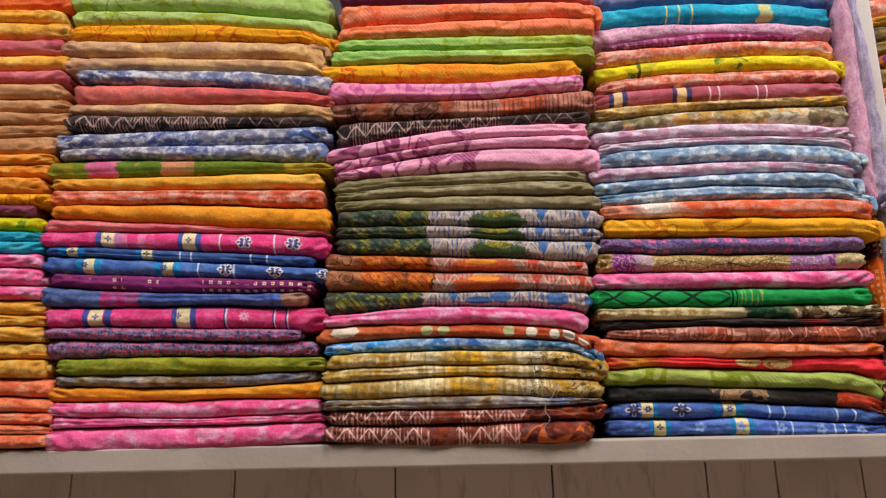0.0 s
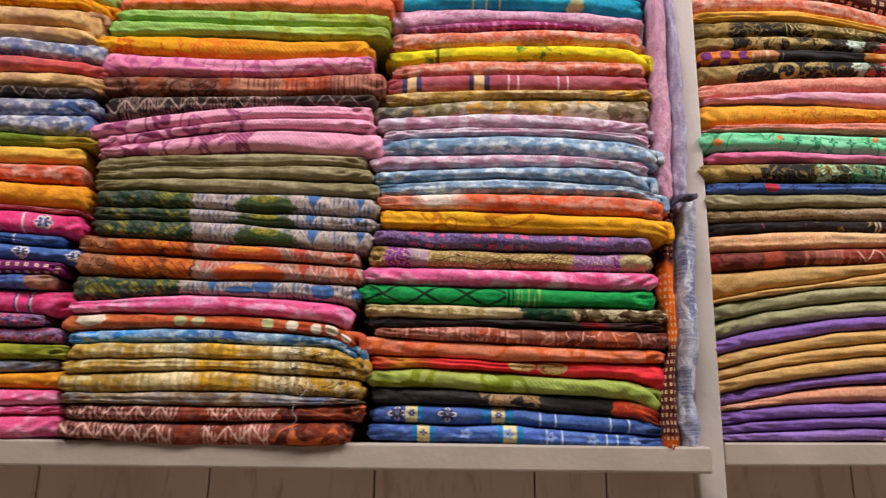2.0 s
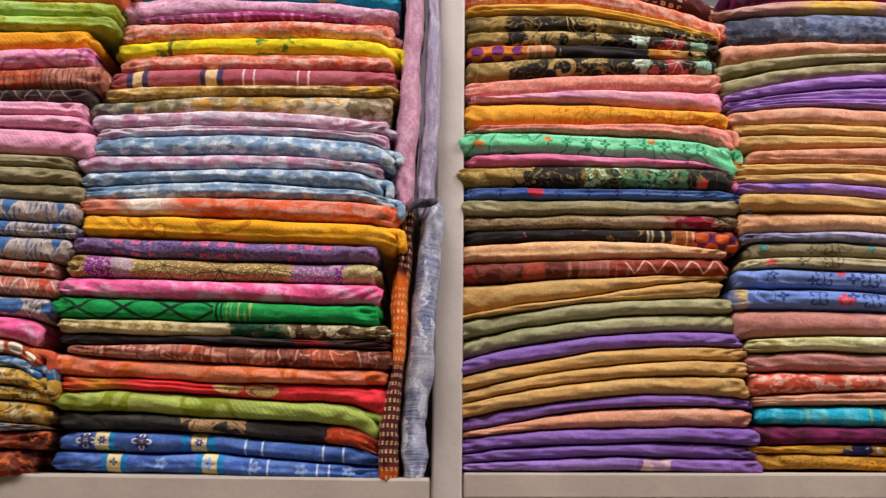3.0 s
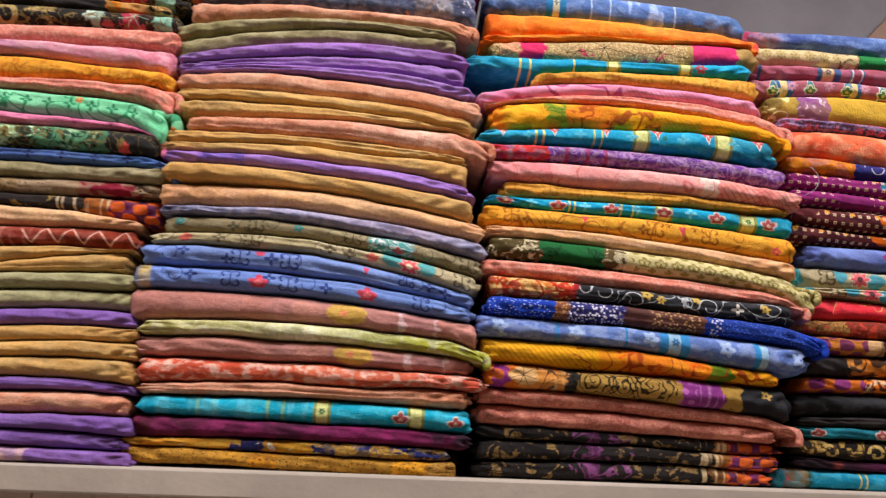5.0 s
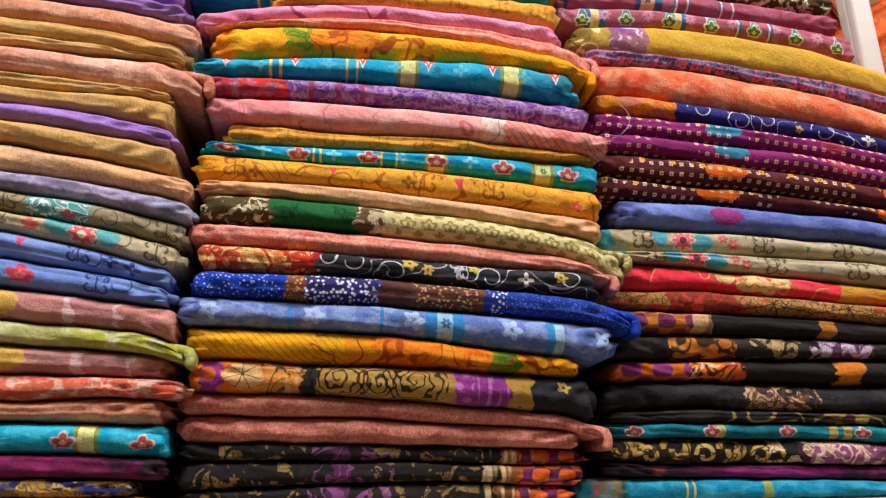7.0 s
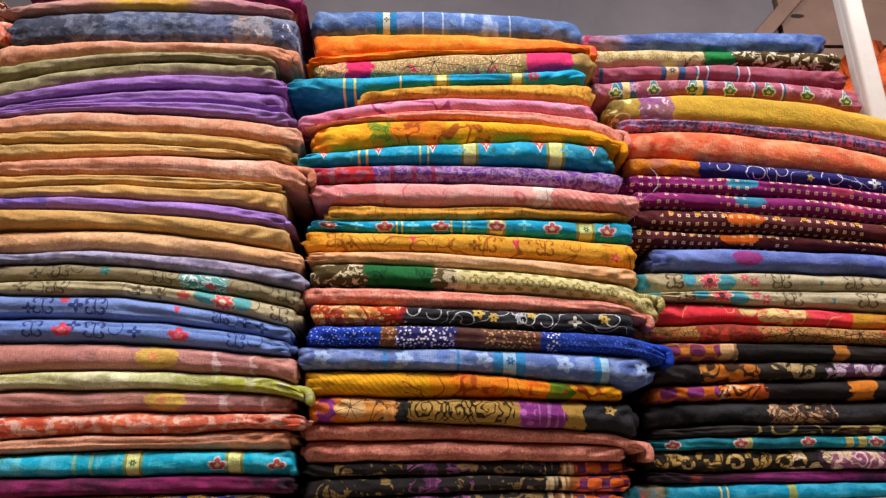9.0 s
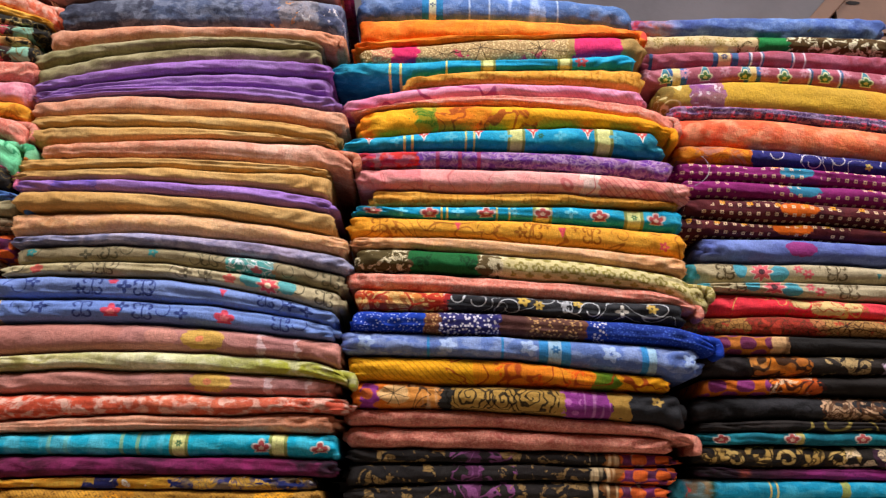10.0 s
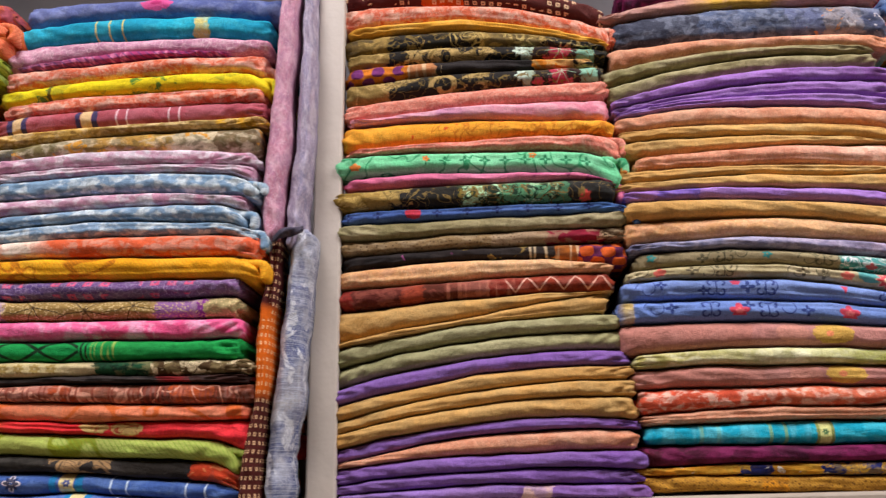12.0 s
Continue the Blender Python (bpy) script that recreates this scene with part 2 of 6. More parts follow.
def plain(key, colour, scale, rough, spots=0.12, bump=0.001, metal=0.0):
    """Paint, board or plaster with soft stains and fine relief."""
    w = Net(key)
    pos = w.t.nodes.new("ShaderNodeTexCoord").outputs["Object"]
    big, fine = w.noise(pos, scale, 4.0, 0.6, 0.3), w.noise(pos, scale * 14, 3.0, 0.6)
    c = lin(colour)
    dark = tuple(x * (1 - 2.2 * spots) for x in c[:3]) + (1.0,)
    col = w.mix(w.step(big, 0.35, 0.7), dark, c)
    col = w.mix(w.m("MULTIPLY", w.step(fine, 0.55, 0.75), spots * 1.5), col, tuple(x * 0.55 for x in c[:3]) + (1.0,))
    w.put(w.bsdf.inputs["Base Color"], col)
    w.bsdf.inputs["Roughness"].default_value, w.bsdf.inputs["Metallic"].default_value = rough, metal
    w.bump(w.m("ADD", fine, big), bump, 0.5)
    return w.mat


def streaked(key, colour, grain_colour):
    """Wall panel in a printed wood look, with upright streaks."""
    w = Net(key)
    sep = w.t.nodes.new("ShaderNodeSeparateXYZ")
    w.t.links.new(w.t.nodes.new("ShaderNodeTexCoord").outputs["Object"], sep.inputs[0])
    r = w.m("MULTIPLY", w.t.nodes.new("ShaderNodeObjectInfo").outputs["Random"], 19.0)
    g = w.noise(w.vec(w.m("MULTIPLY", sep.outputs[0], 38.0), w.m("MULTIPLY", sep.outputs[2], 7.0), r), 1.0, 4.0, 0.65, 0.6)
    soft = w.noise(w.vec(sep.outputs[0], sep.outputs[2], r), 6.0, 2.0)
    col = w.mix(w.step(g, 0.52, 0.72), lin(colour), lin(grain_colour))
    col = w.mix(w.m("MULTIPLY", w.step(soft, 0.4, 0.7), 0.35), col, lin(grain_colour))
    w.put(w.bsdf.inputs["Base Color"], col)
    w.bsdf.inputs["Roughness"].default_value = 0.45
    w.bump(g, 0.0006, 0.4)
    return w.mat


SHELF = plain("shelf_paint", "b8ac9d", 9.0, 0.5, 0.07)
POST = plain("post_paint", "d2c9be", 7.0, 0.45, 0.06)
WALL = plain("wall_paint", "9a8a7c", 3.0, 0.8, 0.08)
GREY = plain("grey_board", "767276", 5.0, 0.7, 0.1)
BROWN = plain("brown_board", "8a6a56", 6.0, 0.65, 0.12)
FLOOR = plain("floor_tile", "b4a494", 4.0, 0.35, 0.1)
PANEL = streaked("panel_wood_print", "e6d6cc", "c8b2a8")
DARK = plain("dark_gap", "1c1613", 12.0, 0.8, 0.1)

# ---- printed cloths: colours along the fold, clouds, printed figures ----
CLOTHS = {}


SHARP = ("black_", "gold_", "rust_batik", "blue_batik", "maroon_batik", "maroon_zig", "purple_orange", "navy_", "olive_pink", "blue_flower_patch", "blue_dot",
         "beige_floral", "mauve_patch", "turq_motif", "purple_leaf", "purple_flower", "cream_", "grey_red", "red_gold_b", "mustard", "amber_", "purple_gold", "pink_white", "brown_square")


def one(kind, colour, at, *rest):
    """A figure set once, at a place along the fold (0 to 1 is 40 cm)."""
    return (kind, colour, .4, .5 - at) + rest


def lotus(pitch, off, size, up, *span, colours=("ccc4b8", "a83438", "d8b8a0")):
    return tuple(("lotus", c, pitch, off, size * k, up) + span for c, k in zip(colours, (1.0, .78, .3)))


def dye(key, label, stops, mott=(), over=(), edge=0.008, gloss=0.0):
    cut = key.startswith(SHARP)
    CLOTHS[key] = (woven(key, stops, mott, over, 0.016 if cut else edge, gloss, cut), label)


dye("orange_red", "orange-red folded cotton with darker leaf print", "0 e87030", (("c83c20", 9, .8),))
dye("yellow_plain", "golden yellow folded cotton with faded dye", "0 e8b048 .6 e8aa3c 1 dc9a34", (("f4d074", 10, .6), ("c87820", 14, .5)))
dye("rose_plain", "dusty rose folded cotton", "0 d8686c .5 c85c68 1 a84a54", (("e08c88", 10, .5),))
# the tan's soft sheen is put into its colour as paler clouds
dye("tan_plain", "tan brown folded cotton, soft sheen painted as paler clouds", "0 c08a5c 1 b07a4c", (("d8a878", 8, .6),))
dye("tan_fold", "tan beige folded cotton with pale patches", "0 b48a64 .5 c29870 1 bc9058", (("e4c07c", 11, .7), ("a87878", 7, .35)))
dye("orange_plain", "orange folded cotton with faded folds", "0 e8922c 1 e08424", (("f0b048", 10, .6), ("c8641c", 14, .4)))
dye("orange_leaf", "bright orange folded cotton with red leaf print", "0 f89c08 .5 fca40c 1 f89808", (), (one("star", "c44c08", .12, .045, -.008, .0034), one("star", "d86008", .36, .04, .006, .0030), ("blot", "d05408", 26, .64, (0, .55)), ("vein", "c86008", 14, .02)))
dye("plum_plain", "dark plum folded cotton", "0 6c3450 1 7c3c50", (("8c4858", 12, .5),))
dye("lime_flower", "lime yellow folded cotton with green figures", "0 d8d010 1 c8c408", (), (("flor", "4c7c1c", 22, .2), ("blot", "e8b808", 18, .6)))
dye("turq_plain", "turquoise folded cotton with lighter patches", "0 1898b4 1 20a4bc", (("50c0d0", 14, .5),))
dye("pink_tie", "bright pink tie-dyed folded cotton", "0 ea6498 .35 ee70a2 .6 e65a8c 1 ea669a", (("fab0cc", 13, .75), ("d8306c", 22, .35)))
dye("coral_tie", "coral orange tie-dyed folded cotton", "0 ec5c38 .5 fc8050 1 f87c50", (("f8a078", 13, .7), ("dc3c28", 18, .4)))
dye("green_leaf", "light green folded cotton with olive leaf print", "0 a4bc68 .5 a0bc64 1 98b85c", (("b4cc84", 8, .5),), (one("star", "6c7c14", .17, .05, .006, .0040), ("blot", "8a9c18", 17, .64, (0, .6)), ("vein", "98a830", 10, .025, (0, .7))))
dye("blue_dye", "blue and white batik-dyed folded cotton", "0 5c6488 .4 6878a8 1 5070a8", (("d8dce0", 26, .8), ("34447c", 34, .6), ("d0b888", 9, .25)))
dye("coral_red", "coral red folded cotton with dark smudges", "0 d87060 .5 d8605c 1 c84c4c", (("8c4c58", 14, .5), ("e89080", 9, .4)))
dye("black_zig", "black folded cotton with pale zigzag print", "0 282422 .6 302a28 .68 201c1c .8 3a302c 1 241e1c", (("584440", 22, .6),), (("pin", "a48478", 220, (.05, .62)), ("zig", "b89c90", .030, .022, .10, (0, .62)), ("zig", "8c786c", .031, .022, .09, (.66, .9))))
dye("olive_pink", "olive green folded cotton with pink flowers", "0 8c8424 .1 6c7c1c .15 c85c88 .25 d06890 .27 5c7420 .42 607820 .44 c08460 .53 b87858 .56 5c741c .8 647018 .9 a89028 1 a88c2c", (("78902c", 12, .4),), (("blot", "d08870", 20, .64, (.3, .8)),))
dye("yellow_cloud", "amber yellow folded cotton with soft clouds", "0 e0962c .6 f0aa34 1 f0b040", (("f8c460", 10, .6), ("d08020", 16, .35)))
dye("rust_cloud", "rust red folded cotton with washed pale spots", "0 c86c40 .25 d88060 .5 c8583c 1 c05c40", (("e8b09c", 22, .7), ("d04820", 15, .6)))
dye("orange_cloud", "orange folded cotton with mustard smudges", "0 e0801c .5 e8901c 1 e8961c", (("c87818", 16, .6), ("f0ac40", 9, .4)))
dye("pink_ikat", "hot pink folded cotton with blue and cream motifs", "0 d83878 .5 e04080 1 d83070", (("f07ca8", 20, .35),), (("band", "1c5ca8", .215, .010, .285, .014, .52, .010, .585, .012), ("band", "ecd8a8", .25, .024, .552, .024), ("ros", "1c3c84", .1208, .672, .0055, 4, (.2, .62)), ("band", "f4dce0", .665, .003, .865, .003), ("ros", "ecdcd0", .0716, .282, .0135, 4, (.62, 1)), ("ros", "1c3c84", .0716, .282, .0125, 8, (.62, 1)), ("fleur", "ecdcd0", .0716, .282, .010, .0, (.62, 1)), ("bar", "f08cb0", 90, (.26, .42))))
dye("pink_ikat_b", "hot pink folded cotton with cream and navy bands", "0 d83878 .5 e04080 .9 e03c78 1 c82c64", (("f07ca8", 20, .4),), (("band", "1c4c94", .145, .01, .225, .014, .468, .01, .535, .012), ("band", "ecd8a8", .182, .026, .50, .024), ("ros", "1c3c84", .12, .893, .0055, 4, (.13, .53)), ("band", "f4dce0", .655, .003, .83, .003, .876, .003), ("band", "1c3c84", .649, .003, .825, .003, .871, .003), ("ros", "f4a0c0", .09, .3, .009, 8, (.55, .85))))
dye("blue_ikat", "denim blue folded cotton with cream motifs", "0 34508c .5 3c5c98 1 2c4884", (("5878b0", 20, .4),), (("band", "1c78b4", .07, .02, .13, .016, .35, .012), ("band", "e0d098", .1, .02, .378, .02), ("ros", "243878", .111, .14, .0055, 4, (0, .42)), ("band", "c8d0e0", .5, .003, .54, .003, .76, .003, .82, .003)))
dye("blue_ikat_b", "cornflower blue folded cotton with white rosettes", "0 3c5ca0 .5 4468b0 1 4060a0", (("6c90c8", 20, .45),), (("band", "1c88c0", .13, .01, .2, .012, .42, .01, .495, .012), ("band", "e0d8a8", .166, .02, .458, .02), ("ros", "e8e4e8", .072, .778, .0135, 4, (.55, 1.1)), ("ros", "1c2c5c", .072, .778, .0112, 8, (.55, 1.1)), ("fleur", "e8e4e8", .072, .778, .009, .0, (.55, 1.1)), ("ros", "1c4c94", .117, .98, .006, 6, (.1, .5)), ("band", "d0dcec", .57, .003, .7, .003)))
dye("blue_ikat_c", "blue folded cotton with cream and navy squares", "0 3c5898 .5 4464a8 1 385494", (("6888c0", 20, .4),), (("band", "1c80b8", .155, .008, .37, .01, .45, .012), ("band", "e0d090", .127, .02, .412, .022), ("ros", "e8dce0", .066, .015, .0135, 4, (0, .3)), ("ros", "1c2448", .066, .015, .0112, 8, (0, .3)), ("ros", "24408c", .114, .05, .006, 6, (.1, .45)), ("band", "c0d4e8", .55, .003, .6, .003, .78, .003, .84, .003)))
dye("blue_ikat_d", "cornflower blue folded cotton with cream bands", "0 405ca4 .5 4868b4 1 3c5ca8", (("7090cc", 20, .5),), (("band", "1c80b8", .15, .008, .205, .01, .43, .01, .49, .012), ("band", "e0d090", .177, .02, .46, .022), ("ros", "2c3c70", .1132, .874, .0055, 4, (.14, .5)), ("band", "c0d4e8", .58, .003, .63, .003, .775, .003, .81, .003), ("ros", "8ca8d8", .055, .2, .009, 5, (.2, 1))))
dye("purple_square", "plum folded cotton with cream and yellow squares", "0 74245c .5 7c2868 1 6c2058", (("8c3470", 14, .4),), (("sq", "ecd0a8", .0128, .2, .46), ("sq", "e8a830", .0384, .08, .5)))
dye("purple_square_b", "magenta folded cotton with tie-dyed square dots", "0 801c64 1 801c60", (("942c74", 14, .4),), (("lens", "2488a8", .385, .055, .010, .003), ("lens", "b8405c", .72, .04, .008, 0), ("sq", "f0c8a8", .0118, .2, .4), ("sq", "e8a030", .0366, .09, .4)))
dye("brown_square_b", "dark brown folded cotton with tie-dyed square dots", "0 4c1c24 1 481c20", (("6c2828", 14, .4),), (("lens", "e0680c", .375, .065, .010, .001), ("lens", "d8580c", .9, .04, .010, 0), ("sq", "f0c8a0", .0115, .2, .4), ("sq", "f0a020", .0354, .09, .4)))
dye("brown_square", "dark brown folded cotton with orange tie-dye dots", "0 501c1c .3 c8500c .45 50201c 1 5c2420", (), (("sq", "e8c098", .012, .26, .42),))
dye("blue_flower_patch", "slate blue folded cotton with one pink flower", "0 4458880 .18 5468a0 .2 5468a0 .21 b83074 .35 b03070 .36 3c5090 .85 4c64a0 .88 a8785c 1 5468a4".replace("4458880", "445888"), (("7088b8", 16, .4),))
dye("blue_flower_b", "periwinkle blue folded cotton with magenta flower", "0 4c589c .1 6c80bc .3 5c6cb0 1 5060a8", (("7c90cc", 12, .4),), (("lens", "942c74", .315, .05, .011, 0),))
dye("purple_check", "purple folded cotton with red and navy checks", "0 8c5c88 .2 5c4470 .7 543c68 1 7c4c78", (("b08cac", 30, .6), ("2c2848", 36, .6)), (("sq", "c84c6c", .0155, .3, .44), ("crack", "b09cb8", 150, .03)))
dye("purple_check_b", "violet folded cotton with pink check print", "0 6c4c78 .3 5c4880 1 7c5484", (("a888b0", 30, .6), ("34305c", 30, .5)), (("sq", "d8547c", .0215, .26, .4, (.12, .8)), ("crack", "b09cc0", 150, .03),))
dye("olive_cloud", "olive green tie-dyed folded cotton", "0 7c8824 .5 868618 1 747c1c", (("5c6c14", 22, .7), ("a8a838", 12, .5)))
dye("grey_brown", "taupe folded cotton with blurred grey and blue print", "0 685438 .15 8c7850 .3 b8a890 .35 806440 .6 7c6038 .75 8890a4 .85 6878a0 .9 806848 1 705c40", (("c8bca8", 18, .5), ("584428", 26, .6), ("707c90", 12, .4)))
dye("violet_plain", "dark violet folded cotton with orange edge", "0 5c2450 .6 642c58 1 c05c40", (("7c3c6c", 14, .5),))
dye("coral_hatch", "salmon coral folded cotton with fine diagonal stripes", "0 ec7c58 .5 f08458 1 e87850", (("f49c78", 9, .5),), (("hatch", "d8603c", 150), ("vein", "d06830", 9, .03), ("blot", "e0643c", 10, .64)))
dye("green_leaf_b", "apple green folded cotton with olive leaves", "0 90bc5c .5 98bc5c .8 a0b448 1 889020", (("a8cc78", 9, .5),), (("blot", "88941c", 17, .56, (.4, 1.1)), ("hatch", "70b040", 150, (0, .5))))
dye("orange_hatch", "orange folded cotton with red flower and fine stripes", "0 f8a410 .3 f0a010 .5 f49820 1 f0a018", (), (("blot", "d4500c", 24, .56, (0, .32)), ("blot", "f07818", 14, .55, (.3, .65)), ("hatch", "d07c10", 150, (.4, 1.1))))
dye("pink_leaf", "pink folded cotton with magenta leaf print", "0 d87898 .25 e48cac .4 e088a8 1 e89cb4", (("f0b0c4", 8, .5),), (("blot", "a83878", 16, .6, (0, .45)), ("vein", "c05890", 12, .03), ("hatch", "d888a8", 150, (.4, 1.1))))
dye("pink_hatch", "orchid pink folded cotton with dark veins and stripes", "0 d488a4 .3 e49cb4 .5 e8a4b8 1 e49cb4", (("f0b0c8", 8, .5),), (("vein", "8c3868", 11, .035, (0, .55)), ("blot", "a85088", 15, .66, (0, .5)), ("hatch", "d88aa8", 150, (.3, 1.1))))
dye("rust_batik", "rust folded cotton with brown leaf and zigzag print", "0 603424 .12 8c4424 .2 5c2c1c .4 944024 .45 b87c64 .6 b87c68 .63 c8542c .75 b85030 .8 b07460 1 a05c44", (("5c3020", 24, .5), ("c89078", 22, .35)), (("vein", "2c1c18", 16, .03, (0, .4)), ("pin", "7c3c2c", 150, (.45, 1.1))))
dye("rust_batik_b", "orange and brown batik folded cotton with zigzag", "0 a8704c .13 b85618 .22 a84c14 .27 542818 .30 c45c1c .37 542818 .39 b49082 1 ac8678", (("905c48", 34, .35), ("d87c30", 26, .25)), (one("star", "301a10", .05, .03, -.004, .0012), one("ring", "301a10", .08, .010, .0, .0010), ("hatch", "6c2c10", 80, (.13, .38)), ("blot", "e08028", 34, .55, (.13, .38)), ("pin", "c04838", 150, (.39, 1.2)), ("zig", "d8c0b2", .031, .026, .07, (.39, 1.2)), ("lens", "c0501c", .58, .12, .018, -.009), ("lens", "e08c30", .57, .06, .005, .003), one("drop", "b8402c", .76, .013, .001, -1.0), one("drop", "b8402c", .92, .011, .0, -1.0)))
dye("rust_batik_c", "rust and grey batik folded cotton with leaves", "0 a06450 .2 b07060 .35 b04c28 .45 a86850 .62 5c2c20 .72 b45024 .85 6c3420 1 8c4c34", (("b8887c", 20, .4), ("6c3424", 22, .5)), (("vein", "d89c84", 14, .03), ("pin", "8c4434", 150)))
dye("blue_batik", "blue, green and taupe batik folded cotton with zigzag", "0 38402c .05 2c4434 .2 2e4832 0.33 b4a498 1 a89c94", (("8c7c74", 34, .3), ("283830", 30, .25)), (("blot", "8c8428", 30, .53, (.04, 0.33)), ("hatch", "1c2c20", 95, (.04, 0.33)), ("pin", "44608c", 150, (0.33, 1.2)), ("zig", "c8bcb2", .031, .026, .075, (0.33, 1.2)), ("lens", "30481f", .58, .11, .018, -.010), ("lens", "98882a", .58, .05, .006, .004), ("blot", "3c5424", 60, .5, (.5, .66)), one("drop", "34649c", .74, .013, .001, -1.0), one("drop", "34649c", .90, .010, .002, -1.0), ("lens", "34649c", 1.0, .03, .008, 0)))
dye("blue_batik_b", "blue and taupe batik folded cotton with green leaf", "0 38402c .05 2c4434 .2 2e4832 0.35 b4a498 1 a89c94", (("8c7c74", 34, .3), ("283830", 30, .25)), (("blot", "8c8428", 30, .53, (.04, 0.35)), ("hatch", "1c2c20", 95, (.04, 0.35)), ("pin", "44608c", 150, (0.35, 1.2)), ("zig", "c8bcb2", .031, .026, .075, (0.35, 1.2)), one("drop", "34649c", .46, .011, .0, -1.0), ("lens", "34649c", .55, .05, .006, -.004, .63, .035, .010, .002, .83, .04, .012, 0, .96, .035, .011, 0)))
dye("maroon_batik", "maroon batik folded cotton with pale zigzag print", "0 6c342c .3 7c3c34 .38 8c3c24 .6 9c5048 .65 984c44 .68 5c2418 .8 8c3818 .9 6c2c1c .97 c07050 1 b8a040", (("a06c60", 24, .4), ("481c18", 26, .5)), (("pin", "d0a090", 170, (0, .38)), ("zig", "dcb4a4", .031, .022, .11, (0, .36)), ("pin", "d0a090", 170, (.46, .68)), ("zig", "dcb4a4", .031, .022, .11, (.46, .68)), ("vein", "c8642c", 12, .025, (.68, 1))))
dye("maroon_zig", "maroon folded cotton with cream zigzag border", "0 8c2c24 .05 5c2820 .2 a0442c .28 5c2c20 .4 a86858 .5 802c20 .6 84301c 1 6c2018", (("5c2018", 24, .5), ("a85c4c", 20, .4)), (("zig", "d8a894", .031, .022, .11, (.55, 1.1)), ("bar", "b4705c", 200, (.35, .6))))
dye("sage_plain", "sage green folded cotton", "0 7e784e .5 968c66 1 867c5a", (("b4aa86", 9, .6), ("68603a", 22, .45)))
# sheen of the pale sage is painted with pale clouds
dye("sage_light", "pale sage folded cotton, soft sheen painted in pale clouds", "0 84845c .5 a8a47c 1 9c986c", (("a8a47c", 9, .6), ("6c6c44", 16, .4)))
dye("rust_dots", "rust folded cotton with cream and green dots", "0 c87040 .3 c85c30 .6 b84c24 1 b85030", (("d87848", 26, .5), ("98381c", 30, .4)), (("lens", "f0dcc0", .09, .05, .010, .002), ("lens", "b8c48c", .38, .022, .008, 0, .44, .022, .008, .001, .67, .02, .009, 0), ("lens", "f0e0c8", .75, .02, .009, 0, .83, .018, .009, -.001, .88, .022, .010, .001, .93, .018, .008, 0)))
dye("blue_white", "bright blue folded cotton with white clouds", "0 2c88d0 .2 3498dc .3 8cb0cc .4 2c70a8 .55 345ca0 .62 a0c0d0 .75 30688c 1 28587c", (("c8dce4", 26, .6), ("1c4480", 24, .5)))
dye("yellow_white", "mustard and cream checked folded cotton", "0 c8a850 .2 b88c30 .3 d8c080 .38 e8d8a8 .45 d8a424 .6 e0ac2c .66 d8c088 .75 e8dcb8 .8 d0a028 1 b08428", (("f0e4c0", 24, .45), ("806428", 28, .45)), (("bar", "a08030", 120), ("vein", "4c4438", 36, .03, (.7, .95))))
dye("blue_pink_flower", "blue folded cotton with pink flower", "0 6874a8 .5 5c68a0 1 44548c", (("8894bc", 14, .4),), (("lens", "d85090", .47, .06, .011, .002), ("lens", "b83070", .47, .02, .004, .002)))
dye("turq_motif", "turquoise folded cotton with yellow motif", "0 1898b8 .5 18a0bc .63 18a0bc .64 c8c078 .68 b0b060 .69 1490b0 1 108ca8", (("40b8cc", 14, .4),), (("band", "d8cc70", .28, .003, .33, .003, .38, .003),))
dye("turq_motif_b", "teal folded cotton with red flower motifs", "0 0c5c6c .5 107484 1 0c6c7c", (("2ca0b0", 14, .4),), (("band", "b8a858", .3, .012, .62, .012, .66, .012),) + lotus(.085, .2, .0115, -.003))
dye("mauve_grey", "mauve pink folded cotton with fine white fibres", "0 c88ca4 .5 cc94b0 1 c08498", (("dcb4c4", 14, .6), ("a87090", 20, .4)), (("crack", "e0c0cc", 120, .04),))
dye("purple_stripe", "plum folded cotton with pink stripes", "0 84506c .4 a8386c 1 9c3c70", (), (("bar", "e88cb4", 110), ("hatch", "4c3468", 90)))
dye("coral_white", "coral folded cotton with washed white flowers", "0 cc6850 .3 dc7454 .6 d86c4c 1 d46848", (("f4c0ac", 22, .65), ("b84c34", 18, .4)), (("damask", "f4c8b4", 90, .35),))
dye("yellow_green", "bright yellow folded cotton with green leaf print", "0 a0a010 .04 d8c810 .3 e4d010 1 e4cc18", (), (("blot", "3c7c30", 20, .54, (.08, .165)), ("blot", "3c7c30", 20, .54, (.46, .63)), ("blot", "b8b020", 14, .6), ("band", "4c4c20", .168, .006)))
dye("maroon_ikat", "maroon folded cotton with navy and cream motifs", "0 a04c50 .1 a44c54 .5 a8505c 1 a44c58", (("b86c78", 16, .5),), (("band", "2c3860", .065, .01, .115, .01, .305, .008, .362, .01), ("band", "dcbc88", .09, .016, .333, .018), ("band", "e0c0c8", .44, .003, .475, .003, .62, .003, .655, .003)))
dye("maroon_ikat_b", "rose maroon folded cotton with cream and teal band", "0 a8586c .5 a04c5c 1 943c4c", (("b8708c", 16, .4),), (("band", "24608c", .04, .006, .268, .009, .338, .012), ("band", "dcc088", .3, .022), ("ros", "3c4868", .12, .5, .006, 6, (.27, .33)), ("band", "dcd0d8", .395, .003, .43, .003, .545, .003, .585, .003), ("band", "3c6c94", .389, .003, .436, .003, .539, .003)))
